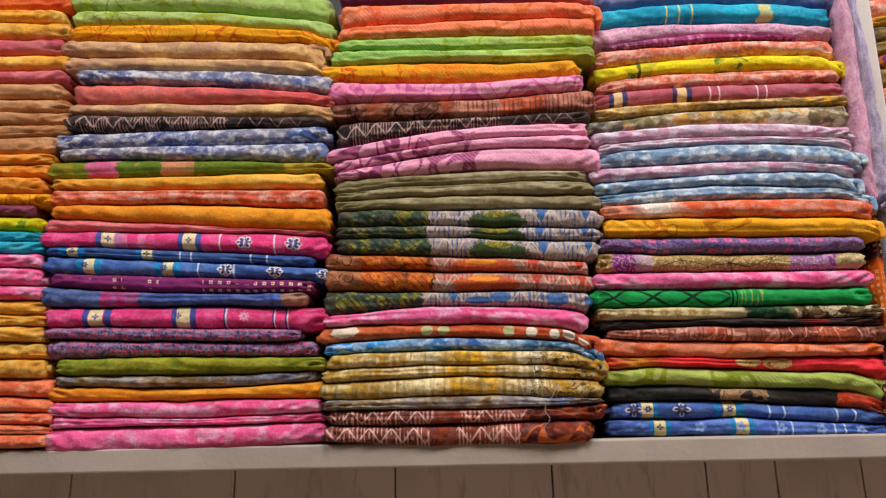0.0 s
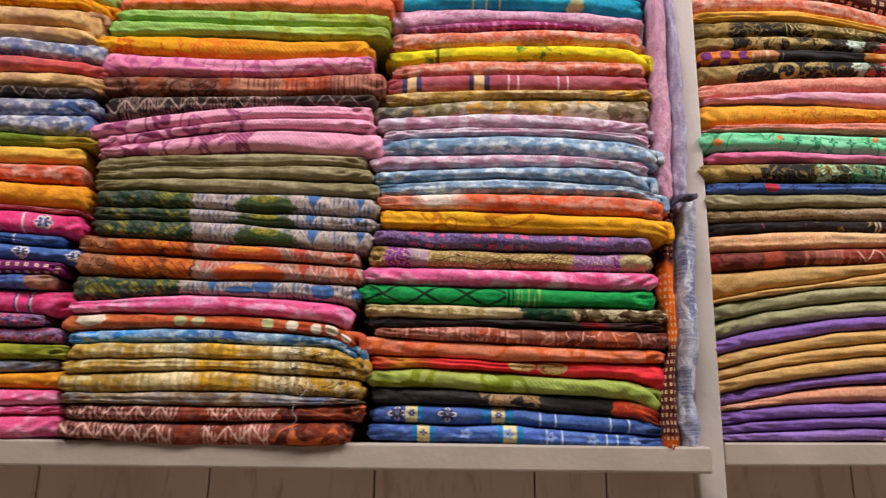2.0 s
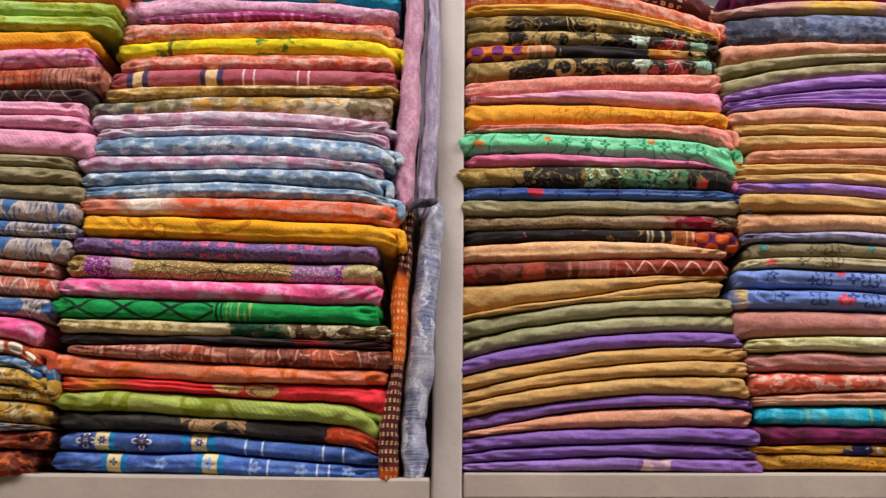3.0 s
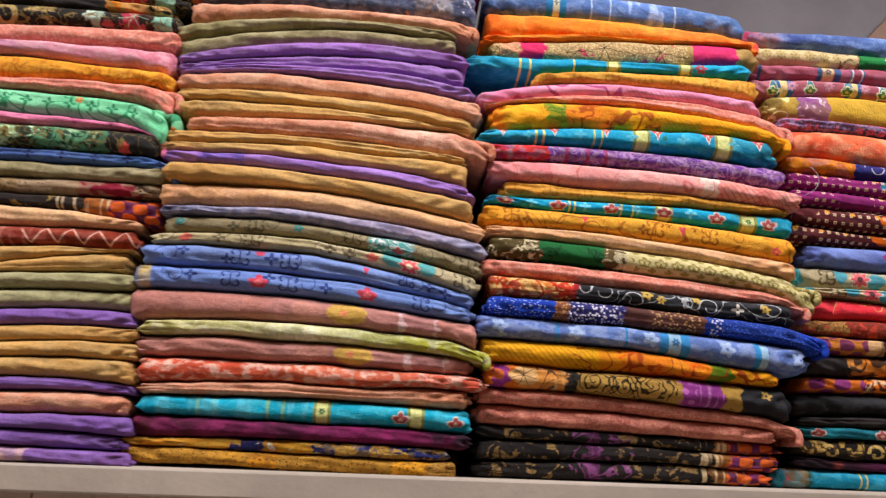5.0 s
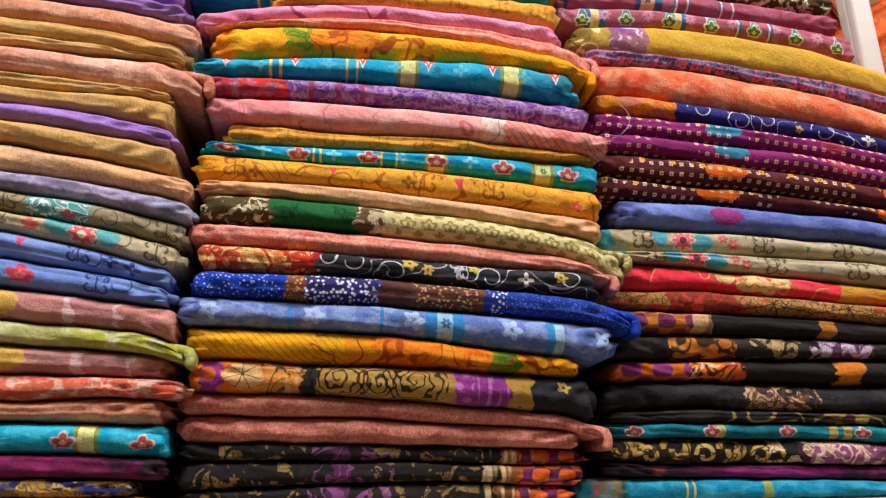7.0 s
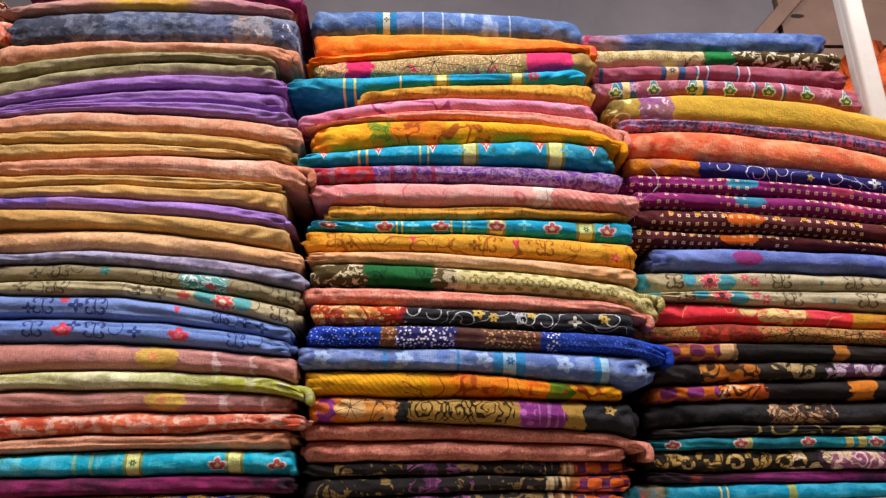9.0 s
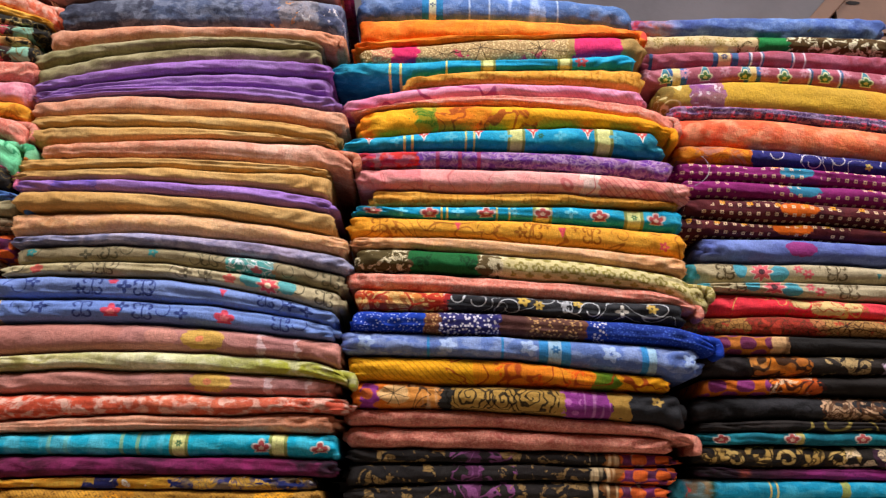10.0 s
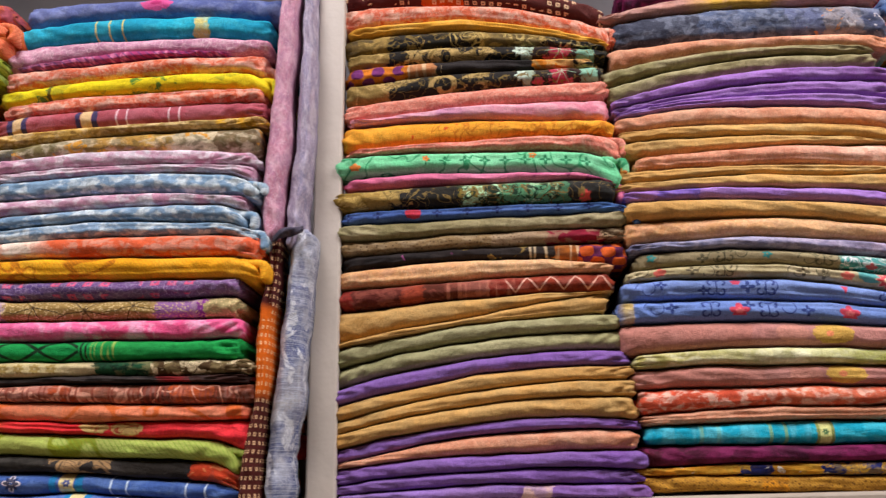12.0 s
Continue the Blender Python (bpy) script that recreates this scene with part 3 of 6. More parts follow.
dye("maroon_ikat_c", "rose maroon folded cotton with green paisley motifs", "0 a8606c .5 ac5c6c 1 a05060", (("b87484", 18, .4),), (("band", "2468a0", .1, .009, .147, .011, .37, .009, .41, .009), ("band", "e0c888", .122, .014, .39, .012), ("ros", "c890a0", .0557, .41, .009, 8), ("band", "dcd0dc", .485, .003, .586, .003, .69, .003), ("band", "3c6c94", .492, .004, .593, .004, .697, .004), ("drop", "e0dcb8", .0557, .91, .0125, .004, 1.0), ("drop", "1c7c94", .0557, .91, .0098, .004, 1.0)) + lotus(.0557, .91, .0118, -.009, colours=("e8e4b0", "2c6424", "d8c860")))
dye("gold_print", "gold and brown printed folded cotton", "0 b89040 .2 c8a050 .4 a88c50 .6 b89c60 .8 d0a030 1 d8a838", (("e8d0a0", 24, .5), ("705020", 30, .6)))
dye("gold_grey", "brown, gold and grey printed folded cotton", "0 5c5c58 .15 7c7048 .3 b8a480 .4 b08840 .6 c8a050 .7 c0b090 .85 806c50 1 5c5c68", (("d8ccb0", 22, .6), ("585030", 30, .6)), (("blot", "c88c28", 14, .62),))
dye("mauve_white", "mauve folded cotton with white washed patches", "0 c08ca4 .5 cc98b0 1 bc849c", (("f0dce4", 20, .75), ("a07090", 24, .4), ("c8dce0", 11, .3)))
dye("bluegrey_cloud", "grey-blue folded cotton with pale clouds", "0 7090ac .5 84a0bc 1 7898b4", (("dce8ec", 22, .7), ("587894", 26, .5)))
dye("rust_white", "rust orange folded cotton with white tie-dye", "0 d07048 .11 d8785c .14 f0d8c8 .26 ecd0bc .3 d86038 1 d45c38", (("f0c4ac", 20, .6), ("b84824", 20, .4)))
dye("orange_line", "amber orange folded cotton with brown curved lines", "0 f8a410 .2 fcaa14 1 f0a010", (("f8b438", 8, .4),), (("vein", "b06808", 7, .03, (0, .55)), ("hatch", "e08c08", 180)))
dye("gold_purple", "gold textured folded cotton with purple flowers", "0 907438 .05 a07c48 .055 8c3890 .13 8c2c94 .14 a890a0 .2 9c8048 .67 b0905c .69 9c6ca8 .8 b08cb0 .82 8c3c94 .85 b0a070 1 b09c6c", (), (("dot", "dcc490", 330, .42), one("star", "3c2818", .30, .04, .002, .0024), one("star", "3c2818", .47, .045, -.002, .0026), one("star", "3c2818", .62, .035, .003, .0024)))
dye("green_cross", "emerald green folded cotton with black lattice", "0 189848 .48 14984c .6 209848 1 18a04c", (("0c7c38", 16, .4),), (("cross", "101c14", .112, .034, .085, (0, .485)), ("band", "101c14", .49, .004, .505, .003), ("bar", "a8b858", 200, (.51, .6))))
dye("cream_green", "cream folded cotton with dark green print", "0 c8b888 .4 ccbc90 .49 c8b890 .51 1c4c30 .68 1c5434 .69 4c3820 1 685438", (("a89868", 20, .4),), (("ros", "9c8448", .02, 0, .008, 7, (0, .4)), ("blot", "dccca4", 32, .54, (.68, 1.2)), ("blot", "0c2c1c", 24, .56, (.5, .69))), .008)
dye("cream_green_b", "cream folded cotton with green flower and damask", "0 4c4020 .15 58442c .16 145c2c .36 186434 .37 5c4c2c .42 5c4c2c .43 ccc088 1 c8bc80", (), (("blot", "dcd0a8", 34, .52, (0, .16)), ("blot", "dcd0a8", 34, .52, (.37, .46)), ("blot", "0c3c1c", 22, .58, (.16, .37)), ("lotus", "8c8038", .021, 0, .0095, -.003, (.46, 2)), ("lotus", "ccc088", .021, 0, .006, -.003, (.46, 2)), ("drop", "8c8038", .021, 0, .004, -.002, 1.0, (.46, 2)), ("lotus", "8c8038", .021, .5, .006, .010, (.46, 2)), ("lotus", "8c8038", .021, .5, .006, -.013, (.46, 2))), .008)
dye("cream_green_c", "cream damask folded cotton with green and brown print", "0 ccb888 .35 c8b484 .43 ccb888 .44 1c7c3c .54 18703c .55 4c3818 1 54401c", (), (("ros", "948040", .022, 0, .0095, 8, (0, .36)), ("ros", "ccb888", .022, 0, .006, 8, (0, .36)), ("ros", "948040", .022, 0, .0035, 6, (0, .36)), ("blot", "ece0bc", 34, .52, (.55, 1.3)), ("blot", "4c3c14", 30, .54, (.36, .45))), .008)
# grey clouds in the colour stand for sheen on the black
dye("black_plain", "black folded cotton, grey sheen painted as clouds", "0 241f1f .5 2c2827 .7 7c1c20 .8 3c2420 1 a02c30", (("443c3a", 20, .5),))
dye("coral_plain", "salmon coral folded cotton with faint leaves", "0 f07c5c .5 f08458 1 ec7454", (("f49c78", 9, .5),), (("vein", "d8682c", 7, .035), ("blot", "e06840", 8, .62)))
dye("red_gold", "scarlet red folded cotton with gold flowers", "0 d0342c .1 cc8c28 .2 d04028 .22 e02c30 1 e4303c", (("ec4c4c", 9, .4),), (("lens", "d8c078", .5, .045, .009, .002, .6, .05, .010, 0), ("vein", "b8342c", 30, .02, (.44, .66))))
dye("red_gold_b", "scarlet red folded cotton with cream gold print", "0 e43040 .5 f03848 .62 e8383c .65 cc9c20 .75 c89018 .78 d83034 1 d83034", (("f0505c", 9, .4),), (("vein", "d8b464", 12, .012, (.1, .6)), ("lens", "d8c480", .31, .03, .007, .004, .39, .055, .011, -.001, .47, .03, .008, .003), ("vein", "b8603c", 36, .03, (.27, .52))))
dye("lime_hatch", "lime green folded cotton with olive vine", "0 849438 .1 a0ac50 .5 a8b45c 1 9cac50", (("b0cc60", 9, .4),), (("vein", "808c18", 7, .04, (0, .6)), ("hatch", "7c9c30", 150, (.4, 1.1))))
dye("black_flower", "black folded cotton with beige and red flowers", "0 2c2a26 .35 302c2a .58 2c2824 .77 2c2826 .79 c84424 1 c43838", (("484440", 18, .5),), (("blot", "b08c60", 24, .46, (.36, .55)), ("blot", "d87c4c", 22, .56, (.79, 1.1))), .03)
dye("gold_thin", "golden amber folded cotton", "0 d89c34 1 c88424", (("e8b858", 12, .5),))
dye("black_gold", "black folded cotton with gold scroll print", "0 6c5830 .1 a08448 .16 24221f .3 26241f .5 6c5c38 .7 26241f 1 2c2c2a", (("3c3830", 14, .5),), (("blot", "ac9050", 17, .55, (0, .75)), one("rose", "c0a864", .45, .028, .0, .007), one("ring", "c0a864", .62, .013, .0, .0022), ("vein", "c8b070", 24, .025, (.6, .9)), ("vein", "7c6838", 30, .022)))
dye("black_gold_b", "black folded cotton with gold and red flowers", "0 8c7440 .15 242220 .5 262422 .62 a0b4a0 .66 2c2422 .72 a83044 .78 342422 .82 84b49c .88 242422 1 282826", (), (("blot", "bca064", 16, .55, (0, .55)), ("flor", "c04c5c", 40, .34, (.66, .8)), one("star", "a8d0b4", .76, .020, .003, .0018), one("ring", "bca064", .35, .016, -.008, .0045), one("ros", "c8dccc", .62, .011, 6, .0), ("vein", "7c6838", 30, .022)))
dye("black_gold_c", "black folded cotton with thin gold lines", "0 1a1716 .4 1c1918 .6 3c1c1a .7 1c1918 1 1c1818", (("342f2c", 14, .5),), (("vein", "8c7c3c", 12, .03, (.3, .8)),))
dye("black_gold_d", "black folded cotton with bold gold scrolls", "0 191614 .44 221e1a .54 3c2434 .58 8c5070 .75 7c4868 .8 2a201c 1 2a201c", (), (("blot", "b4924c", 15, .58, (0, .46)), ("ring", "b4924c", .062, .2, .013, .002, .0042, (0, .5)), ("ring", "c8a860", .062, .7, .009, -.004, .0030, (0, .5)), ("vein", "2c2010", 34, .05, (0, .46)), one("rose", "d8b8b0", .66, .032, .0, .0085), ("blot", "d8c098", 24, .5, (.45, .78))))
dye("black_purple", "black folded cotton with purple and orange border", "0 c06c20 .04 c87420 .2 c87420 .22 b87c50 .32 2c2828 .6 262424 .66 d07c20 .76 c08c50 .8 2a2624 1 2a2626", (), (("oval", "642470", .030, .017, .0095, (0, .2)), ("bar", "d8c098", 130, (.22, .34)), ("blot", "c89c5c", 24, .52, (.66, 1)),))
dye("coral_soft", "soft coral folded cotton with faint scroll weave", "0 dc8470 .5 dc8a76 1 d88470", (("ec9c88", 10, .5), ("c8604c", 18, .4)), (("damask", "f4b8a4", 90, .5), ("damask", "b85848", 130, .4),))
dye("coral_rose", "terracotta rose folded cotton with coarse weave", "0 d07a66 .3 d48872 .42 d08470 .45 bc6c60 .52 d08470 1 d48872", (("d08870", 30, .5), ("a04840", 24, .5)), (("damask", "e0a890", 170, .5), ("damask", "983c34", 210, .45)))
dye("mauve_pink", "mauve pink folded cotton", "0 dc8c98 .3 c88cac .5 d894a4 1 cc6c80", (("e4b0b8", 12, .5),))
dye("yellow_flower", "golden yellow folded cotton with red flowers", "0 d88c1c .1 e8a02c 1 e89c28", (("f0b448", 10, .4),), (("flor", "d85018", 42, .16, (.05, .75)), ("vein", "c8781c", 26, .03, (.3, 1.1))))
dye("mint_flower", "mint green folded cotton with dark green sprigs", "0 62c088 .5 70c894 1 66c08c", (("90d8ac", 9, .5),), (("ros", "187048", .027, .1, .0085, 4, (.3, .85)), ("vein", "2c8c5c", 12, .02), one("lotus", "e07828", .06, .009, -.006), one("ros", "e07828", .30, .006, 5, .003), one("ros", "e07828", .66, .006, 5, .008)))
dye("pink_leaf_b", "pink folded cotton with plum leaf", "0 cc6488 .5 dc7ca0 1 d86c94", (("e898b8", 9, .4),), (("blot", "943868", 17, .56, (.55, .9)),))
dye("black_green", "black folded cotton with gold and green leaves", "0 8c7030 .1 94783c .18 242320 .32 262520 .42 7c6c2c .5 2c3424 .55 58946c .72 4c7c5c .78 2a2a28 1 282828", (), (("blot", "b89c58", 20, .5, (0, .26)), ("blot", "b0dcb0", 20, .53, (.42, .76)), ("vein", "182c20", 40, .05, (.42, .76)), ("flor", "d85048", 16, .2, (.68, .9)), ("vein", "7c6838", 30, .022)))
dye("blue_red", "denim blue folded cotton with red flower and sprigs", "0 4460a0 .5 4864a4 1 4c74b0", (("6480b4", 14, .4),), (("ros", "283468", .04, .3, .0075, 4), ("lens", "c83440", .24, .028, .009, 0)))
dye("grey_red", "taupe folded cotton with crimson end", "0 8c7450 .5 9c8468 .64 94785c .68 8c1c34 .82 8c2034 .86 44301c 1 4c3820", (("b09c7c", 22, .5),), (("dot", "5c4830", 210, .3, (0, .6)), ("blot", "c0a480", 36, .55, (.84, 1.2))))
dye("black_orange", "black folded cotton with orange and violet leaf end", "0 221e1f .3 2a2424 .5 2a2422 .62 2c2420 .7 b06424 .78 6c2858 1 6c2858", (("3a3432", 14, .4),), (("blot", "8c4878", 17, .6, (.1, .4)), ("blot", "a88c4c", 22, .58, (.4, .64)), ("oval", "d8601c", .028, .016, .0098, (.78, 1.6)), ("bar", "e0c8a0", 120, (.62, .78))))
dye("black_orange_b", "black folded cotton with gold leaves and orange end", "0 1c1918 .3 1e1b19 .34 54284c .38 1f1b1a .68 1d1a18 .74 8c5828 .79 6c2858 1 682450", (("2a2624", 14, .5),), (("blot", "8c7040", 30, .56, (.03, .28)), ("vein", "7c4474", 26, .035, (.3, .48)), ("blot", "8c7044", 30, .56, (.44, .7)), ("bar", "e8cc9c", 130, (.7, .86)), ("oval", "cc5c18", .027, .015, .0095, (.79, 1.6))))
dye("black_orange_c", "black folded cotton with orange and mauve figures", "0 1d191b .14 1d1a17 .16 c07c34 .2 d0781c .31 c8741c .33 2c2620 .56 262322 .58 5c3c5c .72 5c3c5c .75 282422 1 282422", (("3a3432", 14, .4),), (("vein", "241a14", 22, .05, (.15, .33)), ("blot", "b89c68", 24, .52, (.34, .55)), ("blot", "d0b8cc", 26, .48, (.56, .74))))
dye("peach_cloud", "peach orange folded cotton with pale patches", "0 d89c68 .4 dca874 .55 d8b084 1 d49860", (("ecb480", 12, .5), ("c09484", 16, .3)), (("damask", "f0c898", 80, .4), ("damask", "b87c48", 120, .3)))
dye("ochre_plain", "ochre folded cotton with soft folds", "0 b88c4c .4 c89c5a 1 c09454", (("d4b47c", 9, .6), ("9c7838", 9, .4)))
dye("purple_plain", "violet purple folded cotton", "0 9068ac .4 966ab4 1 84589c", (("b090c8", 9, .6), ("6c4890", 9, .4)))
dye("purple_flower", "violet purple folded cotton with pale flower", "0 9070b0 .55 805c9c .57 d8b4b0 .65 d0acb0 .66 845ca0 1 6c4498", (("8c6cb8", 11, .5),))
dye("purple_leaf", "violet folded cotton with blue leaf", "0 986cb8 .1 6850b0 .22 5c4cb0 .24 9870bc 1 845ca8", (("a884c8", 9, .5),))
dye("rust_soft", "terracotta folded cotton with soft weave", "0 c48462 .4 d09272 1 c88460", (("dcb094", 10, .5), ("b05c3c", 18, .3)), (("damask", "e0b094", 150, .35),))
dye("rust_peach", "peach terracotta folded cotton with turned end", "0 c48058 .5 d09078 .75 dcb09c 1 b86444", (("dc9c80", 11, .5), ("a85434", 18, .4)), (("damask", "e4b898", 100, .35),))
dye("magenta_dark", "dark magenta folded cotton with black print", "0 5c1840 .5 6c1c4c 1 7c2454", (("2c1428", 18, .7), ("a02c68", 12, .4)))
dye("mauve_yellow", "mauve folded cotton with yellow patch", "0 a07468 .3 b48478 .42 c8a040 .6 c89c44 .68 b07c88 1 a86c74", (("c89c94", 12, .5),))
dye("navy_print", "slate navy folded cotton with faded floral end", "0 3c4050 .3 505c78 .6 5c6484 .72 8c8488 .85 545c7c 1 34405c", (("8890a4", 18, .5), ("282c3c", 24, .6)), (("blot", "c8843c", 34, .6, (.66, .95)), ("blot", "c8ccd4", 34, .6, (.78, 1.1))))
dye("lavender_blue", "lavender grey folded cotton with soft print", "0 6c6c88 .3 9494b0 .5 a49cb8 .75 b0a0bc 1 989cb8", (("b8b0c4", 20, .5), ("4c5478", 22, .5)))
dye("beige_floral", "khaki beige folded cotton with teal flowers", "0 8c8060 .5 988c68 .6 948868 .62 4c9c98 .75 54989c .76 908464 1 848064", (("a89c78", 12, .4),), (("ring", "54503c", .11, .35, .011, .004, .0008), ("ring", "54503c", .11, .60, .010, -.003, .0008), one("ros", "1c8484", .04, .007, 5, .002), one("ros", "1c8484", .40, .007, 5, .001), one("fleur", "54503c", .27, .0115, .001), one("fleur", "54503c", .57, .0115, .0), one("ros", "54503c", .2, .008, 4, -.003), one("fleur", "54503c", .93, .0115, .0), ("vein", "e0f0f0", 40, .03, (.62, .76)), one("lotus", "c84c50", .71, .008, -.009)))
dye("beige_floral_b", "beige folded cotton with red and teal flower", "0 a89c74 .5 b4a884 1 a09870", (("c4b894", 12, .4),), (("ring", "54503c", .11, .35, .011, .004, .0008), ("ring", "54503c", .11, .60, .010, -.003, .0008), one("ros", "5c5440", .2, .009, 4, .001), one("fleur", "5c5440", .30, .0115, .0), one("ros", "5c5440", .54, .009, 4, -.001), one("ros", "5c5440", .60, .009, 4, -.003), one("lotus", "c85850", .10, .009, -.002), one("lotus", "c85850", .67, .009, -.002), ("lens", "4ca4a8", .735, .035, .012, .004, .84, .028, .011, .003), one("ros", "f0c0b0", .785, .0155, 8, -.001), one("ros", "d4404c", .785, .0135, 8, -.001), ("lens", "f0d0b0", .785, .010, .004, -.001), one("fleur", "5c5440", .95, .0115, .0)))
dye("beige_floral_c", "beige folded cotton with coral and teal flower", "0 3c94a0 .03 a89c78 .3 b0a484 1 a89c78", (("c0b490", 12, .4),), (("ring", "5c5038", .13, .1, .012, .004, .0009), one("fleur", "5c5038", .12, .0125, .0), one("fleur", "5c5038", .47, .0135, .0), one("fleur", "5c5038", .71, .0135, .0), one("fleur", "5c5038", .95, .0135, .0), ("lens", "3c9cb0", .29, .03, .012, -.004, .17, .022, .012, .003), one("ros", "f4d4c4", .235, .0165, 8, .0), one("ros", "d4505c", .235, .0145, 8, .0), ("lens", "402030", .235, .010, .004, 0), one("ros", "c4505c", .35, .007, 6, .003), one("ros", "c4505c", .38, .008, 6, -.004), one("drop", "2c8084", .60, .004, -.004, -1.0)))
dye("blue_floral", "cornflower blue folded cotton with navy sprigs", "0 6c84c0 .5 7890cc 1 6c88c8", (("8098cc", 9, .4),), (("ring", "34468c", .15, .3, .012, .0, .0009), one("fleur", "2c3c7c", .29, .0125, .0), one("fleur", "2c3c7c", .44, .0125, .0), one("ros", "2c3c7c", .25, .008, 4, -.005), one("ros", "2c3c7c", .385, .010, 4, .0), one("ros", "2c3c7c", .12, .008, 4, .004), one("lotus", "d03c50", .35, .007, .006), one("drop", "d03c50", .675, .006, .002, -1.0), one("ros", "2c3c7c", .87, .009, 4, .001), one("ros", "2c3c7c", .92, .009, 4, -.002), one("fleur", "2c3c7c", .80, .011, .003)))
dye("blue_floral_b", "cornflower blue folded cotton with red flowers", "0 5c74b4 .03 c8b070 .05 c8b070 .055 6c88c8 1 6884c0", (("8098d0", 9, .4),), (("ring", "34468c", .16, .2, .012, .002, .0009), one("ros", "2c3c7c", .17, .009, 4, .002), one("fleur", "2c3c7c", .29, .0125, .0), one("ros", "2c3c7c", .405, .009, 4, .005), one("fleur", "2c3c7c", .465, .0125, -.001), one("ros", "2c3c7c", .58, .009, 4, -.001), one("fleur", "2c3c7c", .87, .0115, .001), one("lotus", "d03c48", .375, .0135, -.004), one("lotus", "e8787c", .375, .006, -.004), one("lotus", "d03c48", .705, .0135, -.004), one("lotus", "e8787c", .705, .006, -.004)))
dye("mauve_patch", "dusty mauve folded cotton with yellow and white patches", "0 b4786c .4 b47c74 .79 b88480 .795 d4b4b4 .815 b47c78 .9 b47c78 .905 cca8a4 .92 b07468 1 b07468", (("c89488", 9, .4),), (("lens", "d0a84c", .64, .06, .015, 0), ("lens", "c88c7c", .52, .05, .012, 0), ("lens", "d88058", .63, .012, .004, 0)))
dye("lime_white", "pale lime folded cotton with yellow-green end", "0 b4a868 .3 ccc890 .5 d4d4a8 .7 c4c878 .85 b4b83c 1 989830", (("e4e4c4", 14, .5), ("98983c", 18, .4)))
dye("rust_white_b", "rust red folded cotton with white washed flowers", "0 d0583c .3 c85438 .5 d07050 1 c4543c", (("f0c8b4", 26, .7), ("b03c24", 20, .4)))
dye("turq_band", "turquoise folded cotton with lime bands", "0 08a0c0 .5 10a8c4 1 08a0c0", (("58c8d8", 20, .35),), (("band", "80b890", .17, .006, .22, .006, .375, .005, .42, .005), ("band", "8c9440", .535, .026, .815, .026), ("band", "d8dc90", .535, .017, .815, .017), ("ros", "2c6c48", .112, .59, .0045, 6, (.5, .9)), ("bar", "58c0d4", 70, (0, .5))) + lotus(.066, .84, .0125, -.006, (.7, 1.5)) + (("band", "d8dc90", .815, .012),))
dye("turq_band_b", "turquoise folded cotton with red flowers and bands", "0 0a90b8 .5 0e9cc6 1 0a94bc", (("50c0d0", 20, .3),), (("band", "d8c868", .265, .003, .282, .003, .436, .003, .475, .003), ("band", "8c9440", .578, .03, .862, .03), ("band", "d8dc90", .578, .02, .862, .02), ("ros", "2c6c48", .1136, .459, .0045, 6, (.5, 1)), ("ros", "70cce0", .0703, .706, .009, 4, (0, .5)), ("ros", "70cce0", .0703, .706, .009, 4, (.64, .8))) + lotus(.0703, .206, .0135, -.004))
dye("turq_band_c", "deep turquoise folded cotton with yellow bands", "0 086c88 .1 0c88a8 .5 0e94be 1 0a94bc", (("40b0c8", 16, .35),), (("band", "d8cc70", .18, .004, .215, .004, .367, .003), ("band", "8c9440", .505, .025, .76, .025), ("band", "d8dc90", .505, .016, .76, .016), ("ros", "b03c3c", .4, .684, .010, 6)))
dye("turq_band_d", "turquoise folded cotton with lime panels", "0 0a90b8 .4 0e98c2 .7 0e94be .85 0e7ca4 1 086c88", (("50c0d0", 16, .3),), (("band", "d8cc70", .18, .004, .205, .004, .374, .003, .4, .003), ("band", "8c9440", .533, .028, .81, .03), ("band", "d8dc90", .533, .019, .81, .02), ("ros", "2c6c48", .111, .3, .0045, 6, (.5, .86)), ("ros", "58b8d0", .069, .6, .009, 4), ("drop", "e8e0d4", .069, .1, .0105, .006, -1.0), ("drop", "c83c38", .069, .1, .0078, .007, -1.0), ("lotus", "c83c38", .069, .1, .009, .010), ("drop", "e8d0c0", .069, .1, .003, .008, -1.0)))
dye("turq_band_e", "turquoise folded cotton with faint bands", "0 0c3c48 .04 0c6478 .055 6c5c4c .11 8c7858 .13 24442c .145 087c9c .4 0886aa .6 0a88ac 1 087c9c", (("48a8bc", 20, .4),), (("band", "c8b860", .3, .003, .32, .003), ("band", "8c9440", .52, .012), ("ros", "b03c3c", .05, .2, .011, 5, (.05, .14))))
dye("magenta_print", "dark magenta folded cotton with plum print", "0 581828 .1 481828 .3 6c1c48 .5 401830 .62 7c1c54 .8 7c1c50 .9 281824 1 201822", (("3c1428", 20, .5), ("8c2860", 14, .4)))
dye("navy_gold", "navy folded cotton with gold leaf print", "0 d08820 .25 d89428 .3 242860 .4 b88020 .55 242c64 .75 20285c 1 1c2454", (("a88c30", 22, .45),), (("blot", "c89c38", 22, .53), ("blot", "d0d0c8", 34, .66)))
dye("gold_weave", "gold folded cotton with coarse corded weave", "0 c08c30 .3 c8902c .38 d8901c .46 b88830 .8 e09c1c .9 b08438 1 b48840", (("8c6020", 26, .6),), (("hatch", "7c5418", 260), ("dot", "6c4818", 200, .3)))
